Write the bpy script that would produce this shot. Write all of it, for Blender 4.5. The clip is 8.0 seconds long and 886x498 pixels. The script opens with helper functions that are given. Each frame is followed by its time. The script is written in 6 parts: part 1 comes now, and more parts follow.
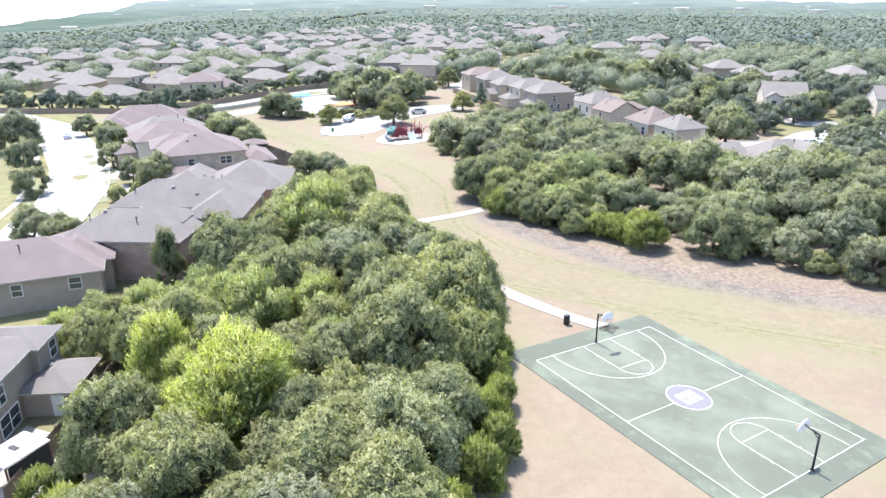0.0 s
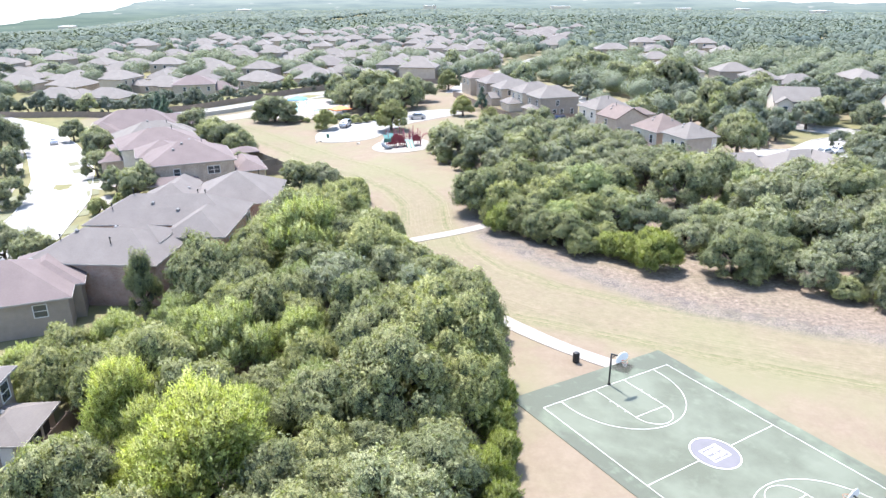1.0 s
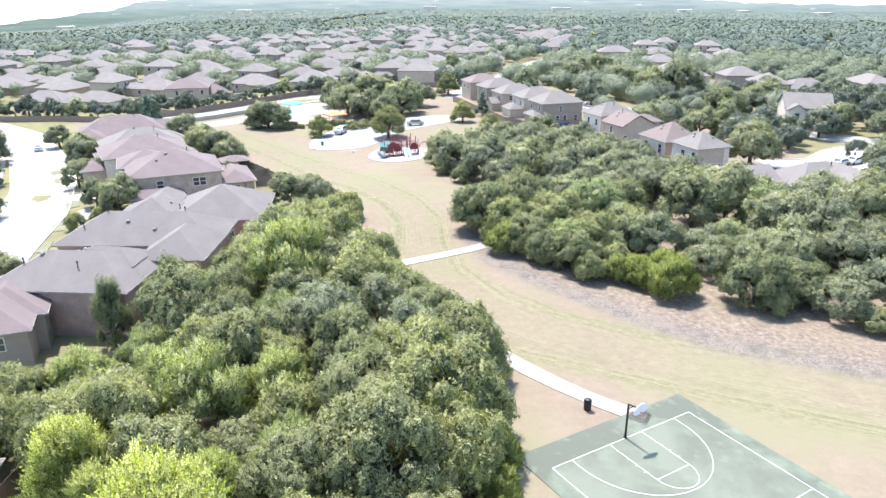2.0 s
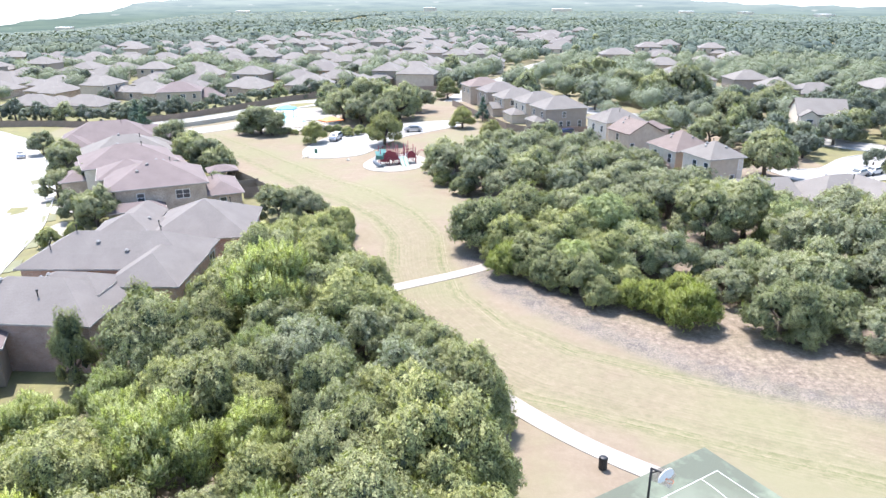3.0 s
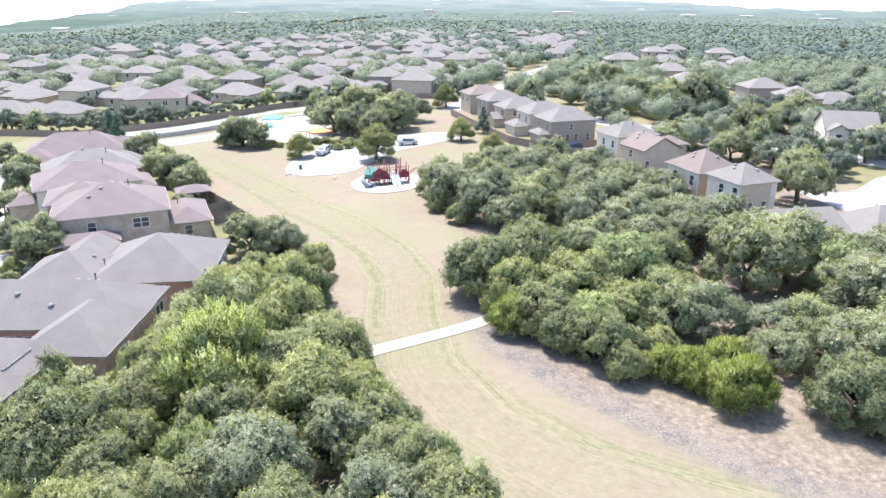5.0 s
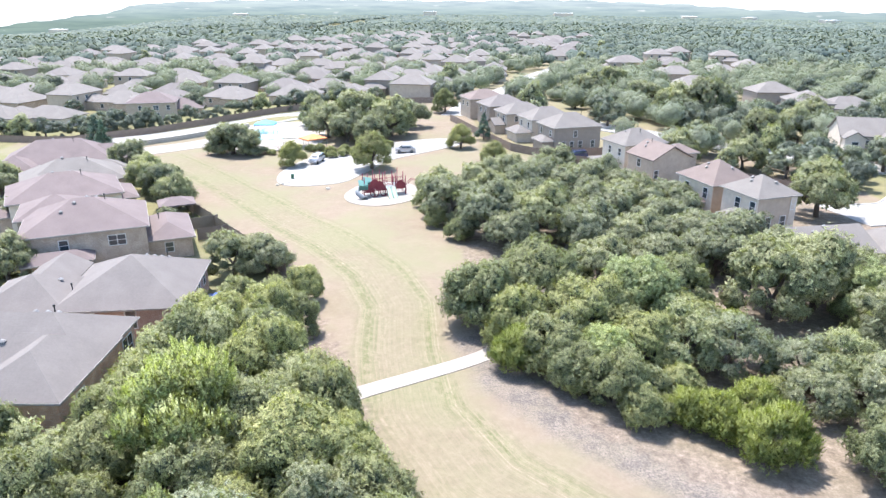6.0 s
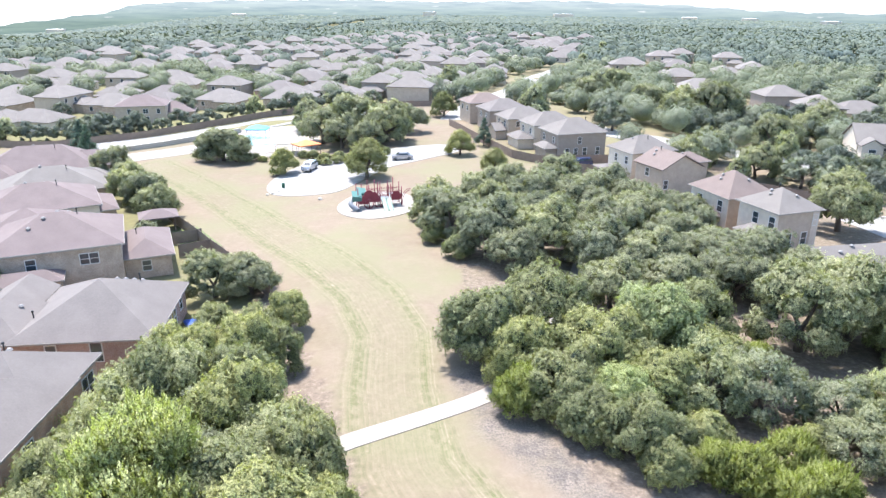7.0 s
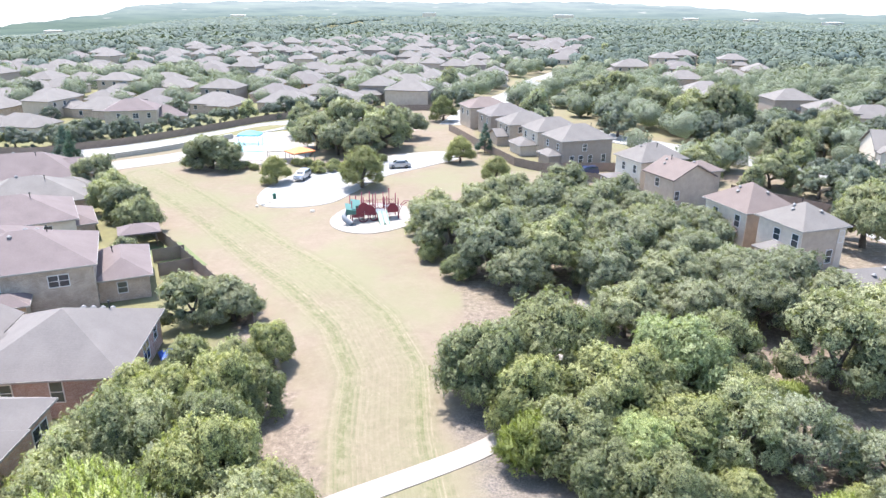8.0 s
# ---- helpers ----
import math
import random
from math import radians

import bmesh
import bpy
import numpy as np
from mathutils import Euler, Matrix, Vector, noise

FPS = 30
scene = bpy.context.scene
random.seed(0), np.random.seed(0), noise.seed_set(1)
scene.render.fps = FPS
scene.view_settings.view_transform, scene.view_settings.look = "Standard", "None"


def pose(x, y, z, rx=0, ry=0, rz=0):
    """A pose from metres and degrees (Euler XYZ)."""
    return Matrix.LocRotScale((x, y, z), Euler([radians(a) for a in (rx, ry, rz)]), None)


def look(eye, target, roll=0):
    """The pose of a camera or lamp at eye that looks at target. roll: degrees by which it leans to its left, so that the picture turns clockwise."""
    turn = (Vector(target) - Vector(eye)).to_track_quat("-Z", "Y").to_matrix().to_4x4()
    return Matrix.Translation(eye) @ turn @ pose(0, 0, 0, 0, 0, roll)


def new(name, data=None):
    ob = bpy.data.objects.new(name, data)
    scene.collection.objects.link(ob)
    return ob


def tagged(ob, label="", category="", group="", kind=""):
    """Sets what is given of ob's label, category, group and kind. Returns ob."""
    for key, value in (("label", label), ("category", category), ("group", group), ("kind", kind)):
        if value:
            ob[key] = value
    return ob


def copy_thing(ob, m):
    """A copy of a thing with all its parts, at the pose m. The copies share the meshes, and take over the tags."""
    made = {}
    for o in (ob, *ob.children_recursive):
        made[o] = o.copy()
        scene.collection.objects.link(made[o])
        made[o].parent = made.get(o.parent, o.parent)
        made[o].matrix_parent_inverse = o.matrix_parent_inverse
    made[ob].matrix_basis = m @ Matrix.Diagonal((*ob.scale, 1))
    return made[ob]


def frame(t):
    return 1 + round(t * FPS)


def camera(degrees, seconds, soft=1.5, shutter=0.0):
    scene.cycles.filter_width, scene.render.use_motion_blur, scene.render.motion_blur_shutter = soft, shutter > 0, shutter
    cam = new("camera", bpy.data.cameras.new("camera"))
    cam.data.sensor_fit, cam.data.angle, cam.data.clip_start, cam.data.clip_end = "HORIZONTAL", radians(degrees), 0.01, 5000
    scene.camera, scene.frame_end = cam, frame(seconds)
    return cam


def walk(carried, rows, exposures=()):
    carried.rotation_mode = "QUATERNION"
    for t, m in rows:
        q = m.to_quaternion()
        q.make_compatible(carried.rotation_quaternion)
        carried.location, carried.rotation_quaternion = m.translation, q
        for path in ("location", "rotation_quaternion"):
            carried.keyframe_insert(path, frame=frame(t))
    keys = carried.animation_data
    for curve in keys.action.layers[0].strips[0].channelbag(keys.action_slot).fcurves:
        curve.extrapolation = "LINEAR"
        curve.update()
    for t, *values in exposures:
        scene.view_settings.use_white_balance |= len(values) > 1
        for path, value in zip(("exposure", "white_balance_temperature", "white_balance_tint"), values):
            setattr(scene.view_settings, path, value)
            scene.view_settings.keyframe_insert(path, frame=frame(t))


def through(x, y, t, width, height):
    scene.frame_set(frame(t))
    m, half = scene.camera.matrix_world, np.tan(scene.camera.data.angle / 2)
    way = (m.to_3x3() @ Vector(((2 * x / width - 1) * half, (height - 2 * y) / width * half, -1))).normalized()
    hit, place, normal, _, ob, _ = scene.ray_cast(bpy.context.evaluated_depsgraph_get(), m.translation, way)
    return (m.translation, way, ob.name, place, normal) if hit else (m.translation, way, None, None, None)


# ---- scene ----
cam = camera(64.8, 8.0, 1.4)
PATH = [
    (0, (0.427, 0.018, 31.092), (0.426, 1.893, 30.396), -0.3),
    (0.5, (0.57, 3.481, 31.296), (0.569, 5.356, 30.599), -0.3),
    (1, (0.737, 6.934, 31.449), (0.735, 8.809, 30.752), -0.2),
    (1.5, (0.9, 10.457, 31.584), (0.898, 12.332, 30.888), -0.1),
    (3, (1.333, 21.239, 31.698), (1.331, 23.115, 31.006), -0.0),
    (3.5, (1.568, 24.926, 31.683), (1.566, 26.803, 30.992), 0.1),
    (4, (1.782, 28.627, 31.653), (1.78, 30.504, 30.963), 0.1),
    (4.5, (1.883, 32.242, 31.634), (1.882, 34.12, 30.945), 0.2),
    (6, (2.188, 42.814, 31.587), (2.188, 44.693, 30.904), 0.3),
    (6.5, (2.279, 46.322, 31.568), (2.281, 48.202, 30.885), 0.3),
    (7, (2.362, 49.785, 31.558), (2.364, 51.665, 30.876), 0.4),
    (7.5, (2.451, 53.251, 31.555), (2.453, 55.132, 30.873), 0.4),
    (8, (2.503, 56.631, 31.558), (2.505, 58.512, 30.878), 0.4),
]
walk(cam, [(t, look(eye, target, roll)) for t, eye, target, roll in PATH], exposures=[(0.0, 1.86), (8.0, 1.86)])

# ---- world and sun ----
SUN_EL, SUN_AZ = radians(67), math.atan2(-0.55, 0.83)
sky_world = bpy.data.worlds.new("sky")
scene.world = sky_world
sky_world.use_nodes = True
sky_nodes = sky_world.node_tree.nodes
sky = sky_nodes.new("ShaderNodeTexSky")
sky.sky_type, sky.sun_disc = "NISHITA", False
sky.sun_elevation, sky.sun_rotation = SUN_EL, SUN_AZ
sky.air_density, sky.dust_density, sky.ozone_density = 1.0, 1.0, 1.5
sky_world.node_tree.links.new(sky.outputs[0], sky_nodes["Background"].inputs[0])
sky_nodes["Background"].inputs[1].default_value = 0.15
sun = new("sun", bpy.data.lights.new("sun", "SUN"))
sun.data.energy, sun.data.angle, sun.data.color = 3.0, radians(0.6), (1.0, 0.95, 0.94)
sun_way = Vector((math.sin(SUN_AZ) * math.cos(SUN_EL), math.cos(SUN_AZ) * math.cos(SUN_EL), math.sin(SUN_EL)))
sun.matrix_basis = look((0, 0, 200), Vector((0, 0, 200)) - sun_way)


# ---- materials ----
def material(name, rough=0.8, metal=0.0, spec=0.5):
    m = bpy.data.materials.new(name)
    m.use_nodes = True
    bs = m.node_tree.nodes["Principled BSDF"]
    bs.inputs["Roughness"].default_value = rough
    bs.inputs["Metallic"].default_value = metal
    bs.inputs["Specular IOR Level"].default_value = spec
    return m, m.node_tree, bs


def node(nt, kind, **values):
    n = nt.nodes.new(kind)
    for key, value in values.items():
        n.inputs[key.replace("_", " ")].default_value = value
    return n


def noise_tex(nt, scale, detail=4.0, rough=0.6, coords=None):
    n = node(nt, "ShaderNodeTexNoise", Scale=scale, Detail=detail, Roughness=rough)
    if coords is None:
        coords = nt.nodes.new("ShaderNodeTexCoord").outputs["Object"]
    nt.links.new(coords, n.inputs["Vector"])
    return n.outputs["Fac"]


def ramp(nt, value, stops):
    r = nt.nodes.new("ShaderNodeValToRGB")
    el = r.color_ramp.elements
    while len(el) < len(stops):
        el.new(0.5)
    for e, (p, c) in zip(el, stops):
        e.position, e.color = p, (*c, 1)
    nt.links.new(value, r.inputs[0])
    return r.outputs[0]


def mix(nt, fac, a, b, blend="MIX"):
    m = nt.nodes.new("ShaderNodeMix")
    m.data_type, m.blend_type = "RGBA", blend
    for value, socket in ((fac, m.inputs[0]), (a, m.inputs[6]), (b, m.inputs[7])):
        if isinstance(value, bpy.types.NodeSocket):
            nt.links.new(value, socket)
        elif isinstance(value, tuple):
            socket.default_value = (*value, 1)
        else:
            socket.default_value = value
    return m.outputs[2]


def bump(nt, bs, height, strength, distance):
    b = node(nt, "ShaderNodeBump", Strength=strength, Distance=distance)
    nt.links.new(height, b.inputs["Height"])
    nt.links.new(b.outputs[0], bs.inputs["Normal"])


def math_node(nt, op, a, b=0.0):
    m = nt.nodes.new("ShaderNodeMath")
    m.operation = op
    for value, socket in ((a, m.inputs[0]), (b, m.inputs[1])):
        if isinstance(value, bpy.types.NodeSocket):
            nt.links.new(value, socket)
        else:
            socket.default_value = value
    return m.outputs[0]


def plain(name, colour, rough=0.7, metal=0.0, vary=0.18, scale=3.0, relief=0.0, spec=0.5):
    """A surface of one colour with grain and stains at two scales."""
    m, nt, bs = material(name, rough, metal, spec)
    dark = tuple(c * (1 - vary) for c in colour)
    light = tuple(min(1, c * (1 + vary)) for c in colour)
    col = ramp(nt, noise_tex(nt, scale * 0.25, 3), [(0.3, dark), (0.7, light)])
    fine = noise_tex(nt, scale * 6, 3)
    col = mix(nt, 0.5, col, ramp(nt, fine, [(0.3, dark), (0.7, light)]))
    nt.links.new(col, bs.inputs["Base Color"])
    if relief:
        bump(nt, bs, fine, 0.5, relief)
    return m


def foliage(name, dark, light, through=0.3, island=0.5, gloss=0.65, leaflet=38.0, holes=0.0, gap_shading=1.0):
    """Leaves: colour by tree, by leaf and by patch, painted dark between leaflets, with light passing through."""
    m, nt, bs = material(name, gloss, 0.0, 0.25)
    info = nt.nodes.new("ShaderNodeObjectInfo")
    geo = nt.nodes.new("ShaderNodeNewGeometry")
    col = ramp(nt, geo.outputs["Random Per Island"], [(0.0, dark), (1.0, light)])
    patch = ramp(nt, noise_tex(nt, 0.45, 2), [(0.32, dark), (0.68, light)])
    col = mix(nt, 1 - island, col, patch)
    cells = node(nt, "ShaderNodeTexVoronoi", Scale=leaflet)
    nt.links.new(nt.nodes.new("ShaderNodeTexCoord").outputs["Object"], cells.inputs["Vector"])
    # shaded gaps between leaflets painted in: bright cell centres, dark edges
    leaf_gap_shade = ramp(nt, cells.outputs["Distance"], [(0.0, (1.38, 1.38, 1.32)), (0.45, (1.04, 1.04, 1.04)), (0.8, (0.4, 0.42, 0.4))])
    col = mix(nt, gap_shading, col, leaf_gap_shade, "MULTIPLY")
    if gap_shading < 1:
        stand = ramp(nt, noise_tex(nt, 0.018, 4), [(0.35, (0.82, 0.88, 0.92)), (0.5, (1.0, 1.0, 0.96)), (0.66, (1.22, 1.16, 0.95))])
        col = mix(nt, 1.0, col, stand, "MULTIPLY")
    tint = ramp(nt, info.outputs["Random"], [(0.0, (0.80, 0.84, 0.90)), (0.5, (1.0, 1.0, 1.02)), (1.0, (1.22, 1.21, 1.08))])
    col = mix(nt, 1.0, col, tint, "MULTIPLY")
    nt.links.new(col, bs.inputs["Base Color"])
    tr = nt.nodes.new("ShaderNodeBsdfTranslucent")
    nt.links.new(mix(nt, 1.0, col, (1.15, 1.25, 0.6), "MULTIPLY"), tr.inputs["Color"])
    blend = nt.nodes.new("ShaderNodeMixShader")
    blend.inputs[0].default_value = through
    nt.links.new(bs.outputs[0], blend.inputs[1])
    nt.links.new(tr.outputs[0], blend.inputs[2])
    shader = blend.outputs[0]
    if holes:
        gap = node(nt, "ShaderNodeTexVoronoi", Scale=leaflet * 1.15)
        nt.links.new(nt.nodes.new("ShaderNodeTexCoord").outputs["Object"], gap.inputs["Vector"])
        cut = nt.nodes.new("ShaderNodeMixShader")
        nt.links.new(math_node(nt, "GREATER_THAN", gap.outputs["Distance"], holes), cut.inputs[0])
        nt.links.new(shader, cut.inputs[1])
        nt.links.new(nt.nodes.new("ShaderNodeBsdfTransparent").outputs[0], cut.inputs[2])
        shader = cut.outputs[0]
    nt.links.new(shader, nt.nodes["Material Output"].inputs["Surface"])
    return m


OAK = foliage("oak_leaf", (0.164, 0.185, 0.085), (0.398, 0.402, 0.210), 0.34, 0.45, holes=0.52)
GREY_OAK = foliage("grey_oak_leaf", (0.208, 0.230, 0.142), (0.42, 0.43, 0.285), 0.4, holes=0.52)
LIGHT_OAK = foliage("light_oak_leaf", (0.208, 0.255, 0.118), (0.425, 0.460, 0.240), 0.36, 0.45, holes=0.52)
# oak leaf greyed for distance: haze mixed into the colour
MID_OAK = foliage("hazed_oak_leaf", (0.160, 0.176, 0.108), (0.365, 0.374, 0.236), 0.34, 0.4, holes=0.52)
# suburban trees: bluish haze is part of this leaf colour
SUBURB = foliage("hazed_shade_tree_leaf", (0.100, 0.122, 0.094), (0.225, 0.250, 0.196), 0.25, 0.4, holes=0.55)
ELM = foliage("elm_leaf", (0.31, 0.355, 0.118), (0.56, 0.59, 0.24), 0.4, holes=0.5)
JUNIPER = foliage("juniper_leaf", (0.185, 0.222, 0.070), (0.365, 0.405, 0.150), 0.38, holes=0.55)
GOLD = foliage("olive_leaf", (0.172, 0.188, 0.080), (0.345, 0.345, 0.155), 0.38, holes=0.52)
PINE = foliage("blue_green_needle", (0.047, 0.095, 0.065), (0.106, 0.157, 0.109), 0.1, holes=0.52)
# darker copy of the oak leaf: shade inside the crown as colour
OAK_INNER_SHADE = foliage("oak_inner_shade_leaf", (0.062, 0.080, 0.048), (0.145, 0.160, 0.105), 0.2)
# far woods: blue-grey base colour stands in for aerial haze
WOODS = foliage("hazed_woodland_leaf", (0.062, 0.086, 0.080), (0.114, 0.138, 0.126), 0.12, 0.35, 0.8, 0.5, gap_shading=0.2)
BARK = plain("bark", (0.109, 0.088, 0.071), 0.95, vary=0.35, scale=6, relief=0.03)
CONCRETE = plain("pale_concrete", (0.278, 0.252, 0.220), 0.9, vary=0.08, scale=1.5, relief=0.003)
STREET = plain("street_concrete", (0.272, 0.262, 0.246), 0.9, vary=0.08, scale=0.8, relief=0.003)
KERB = plain("kerb_concrete", (0.462, 0.445, 0.412), 0.9, vary=0.12)


def court_coating(name, base, chalk, low, high):
    """A thin worn coating with cloudy chalk stains and scuffs."""
    m, nt, bs = material(name, 0.75, 0.0, 0.3)
    cloud = ramp(nt, noise_tex(nt, 0.16, 5, 0.6), [(low, (0.0, 0.0, 0.0)), (high, (0.85, 0.85, 0.85))])
    spots = ramp(nt, noise_tex(nt, 0.7, 4, 0.6), [(0.56, (0.0, 0.0, 0.0)), (0.72, (0.5, 0.5, 0.5))])
    grain = ramp(nt, noise_tex(nt, 14.0, 3), [(0.3, tuple(c * 0.9 for c in base)), (0.7, tuple(c * 1.1 for c in base))])
    col = mix(nt, cloud, grain, chalk)
    nt.links.new(mix(nt, spots, col, tuple(c * 1.12 for c in chalk)), bs.inputs["Base Color"])
    bump(nt, bs, noise_tex(nt, 30.0, 2), 0.3, 0.002)
    return m


SLAB = court_coating("green_court_coating", (0.102, 0.112, 0.082), (0.150, 0.166, 0.126), 0.42, 0.62)
APRON = court_coating("grey_green_apron_coating", (0.094, 0.104, 0.078), (0.165, 0.195, 0.140), 0.50, 0.66)
LINE = plain("white_line_paint", (0.605, 0.613, 0.588), 0.6, vary=0.06)
PURPLE = plain("grey_violet_court_paint", (0.142, 0.136, 0.146), 0.65, vary=0.15)
BLACK = plain("black_powder_coat", (0.015, 0.015, 0.017), 0.5, vary=0.2)
BOARD = plain("white_backboard", (0.630, 0.638, 0.655), 0.35, vary=0.03)
ORANGE = plain("orange_steel", (0.462, 0.101, 0.017), 0.45)
NET = plain("white_net_cord", (0.588, 0.588, 0.571), 0.9)
WOOD = plain("weathered_fence_wood", (0.210, 0.160, 0.126), 0.9, vary=0.3, scale=2.0, relief=0.004)
POST_WOOD = plain("dark_timber", (0.143, 0.101, 0.076), 0.85, vary=0.25, scale=3)
STONE = plain("limestone", (0.403, 0.370, 0.311), 0.9, vary=0.2, scale=2, relief=0.02)
TRIM = plain("white_trim", (0.605, 0.588, 0.563), 0.6, vary=0.05)
METAL = plain("weathered_grey_vent", (0.20, 0.195, 0.19), 0.6, 0.2, vary=0.15)
GUTTER = plain("taupe_gutter", (0.30, 0.275, 0.25), 0.6, vary=0.1)
RED = plain("maroon_powder_coat", (0.19, 0.022, 0.038), 0.45, vary=0.15)
PALE_GREEN = plain("pale_green_plastic", (0.22, 0.34, 0.28), 0.45, vary=0.2, scale=4)
TEAL = plain("teal_plastic", (0.045, 0.15, 0.13), 0.45, vary=0.12)
GREYP = plain("grey_plastic", (0.185, 0.202, 0.218), 0.4, vary=0.1)
BLUE = plain("blue_canvas", (0.084, 0.302, 0.462), 0.7, vary=0.1)
CANVAS = plain("cream_canvas", (0.588, 0.521, 0.420), 0.8, vary=0.1)
RUBBER = plain("black_rubber", (0.013, 0.013, 0.013), 0.85)
GREENBIN = plain("green_plastic", (0.025, 0.118, 0.076), 0.5)


def roofing(name, colour):
    """Shingles: courses running across the slope, each tab a little different."""
    m, nt, bs = material(name, 0.92, 0.0, 0.25)
    co = nt.nodes.new("ShaderNodeTexCoord").outputs["Object"]
    sep = nt.nodes.new("ShaderNodeSeparateXYZ")
    nt.links.new(co, sep.inputs[0])
    course = math_node(nt, "FRACT", math_node(nt, "MULTIPLY", sep.outputs[2], 12.0))
    c1, c2 = tuple(c * 0.82 for c in colour), tuple(c * 1.16 for c in colour)
    col = ramp(nt, noise_tex(nt, 5.5, 5, 0.7), [(0.3, c1), (0.7, c2)])
    col = mix(nt, 0.55, col, ramp(nt, noise_tex(nt, 0.35, 3), [(0.3, c1), (0.7, c2)]))
    col = mix(nt, math_node(nt, "MULTIPLY", course, 0.12), col, c1)
    nt.links.new(col, bs.inputs["Base Color"])
    bump(nt, bs, course, 0.6, 0.02)
    return m


def brickwork(name, c1, c2, mortar):
    m, nt, bs = material(name, 0.9, 0.0, 0.3)
    co = nt.nodes.new("ShaderNodeTexCoord").outputs["Object"]
    sep = nt.nodes.new("ShaderNodeSeparateXYZ")
    nt.links.new(co, sep.inputs[0])
    both = nt.nodes.new("ShaderNodeCombineXYZ")
    nt.links.new(math_node(nt, "ADD", sep.outputs[0], sep.outputs[1]), both.inputs[0])
    nt.links.new(sep.outputs[2], both.inputs[1])
    b = node(nt, "ShaderNodeTexBrick", Scale=1.0, Mortar_Size=0.008, Brick_Width=0.22, Row_Height=0.075, Color1=(*c1, 1), Color2=(*c2, 1), Mortar=(*mortar, 1))
    nt.links.new(both.outputs[0], b.inputs["Vector"])
    stain = ramp(nt, noise_tex(nt, 0.9, 4), [(0.3, (0.78, 0.78, 0.78)), (0.7, (1.15, 1.15, 1.15))])
    nt.links.new(mix(nt, 1.0, b.outputs["Color"], stain, "MULTIPLY"), bs.inputs["Base Color"])
    bump(nt, bs, b.outputs["Fac"], 0.4, -0.006)
    return m


def siding(name, colour):
    m, nt, bs = material(name, 0.75, 0.0, 0.3)
    co = nt.nodes.new("ShaderNodeTexCoord").outputs["Object"]
    sep = nt.nodes.new("ShaderNodeSeparateXYZ")
    nt.links.new(co, sep.inputs[0])
    lap = math_node(nt, "FRACT", math_node(nt, "MULTIPLY", sep.outputs[2], 5.6))
    dark, light = tuple(c * 0.9 for c in colour), tuple(c * 1.08 for c in colour)
    nt.links.new(ramp(nt, noise_tex(nt, 1.3, 4), [(0.3, dark), (0.7, light)]), bs.inputs["Base Color"])
    bump(nt, bs, lap, 0.7, 0.012)
    return m


ROOF_GREY = roofing("grey_brown_shingle", (0.166, 0.150, 0.140))
ROOF_PINK = roofing("mauve_brown_shingle", (0.168, 0.136, 0.130))
ROOF_TAN = roofing("light_grey_shingle", (0.176, 0.161, 0.147))
ROOF_FAR = roofing("pale_weathered_shingle", (0.188, 0.172, 0.157))
ROOF_BROWN = roofing("brown_shingle", (0.178, 0.142, 0.127))
BRICK_RED = brickwork("red_brown_brick", (0.29, 0.165, 0.13), (0.38, 0.245, 0.195), (0.50, 0.44, 0.39))
BRICK_ORANGE = brickwork("orange_brown_brick", (0.47, 0.265, 0.18), (0.56, 0.345, 0.24), (0.58, 0.50, 0.42))
BRICK_TAN = brickwork("tan_grey_brick", (0.338, 0.257, 0.203), (0.451, 0.350, 0.276), (0.542, 0.463, 0.368))
SIDE_GREY = siding("taupe_siding", (0.294, 0.245, 0.203))
SIDE_CREAM = siding("cream_siding", (0.584, 0.524, 0.437))
SIDE_TAN = siding("tan_siding", (0.43, 0.352, 0.275))
SIDE_WHITE = siding("cream_white_siding", (0.56, 0.485, 0.395))

GLASS, nt_g, bs_g = material("window_glass", 0.06, 0.0, 0.8)
nt_g.links.new(ramp(nt_g, noise_tex(nt_g, 0.8, 2), [(0.3, (0.02, 0.03, 0.035)), (0.7, (0.06, 0.075, 0.085))]), bs_g.inputs["Base Color"])
SCREEN = plain("dark_insect_screen", (0.025, 0.027, 0.029), 0.8)
WATER, nt_w, bs_w = material("pool_water", 0.05, 0.0, 0.6)
nt_w.links.new(ramp(nt_w, noise_tex(nt_w, 0.6, 3), [(0.3, (0.16, 0.52, 0.58)), (0.7, (0.35, 0.68, 0.70))]), bs_w.inputs["Base Color"])


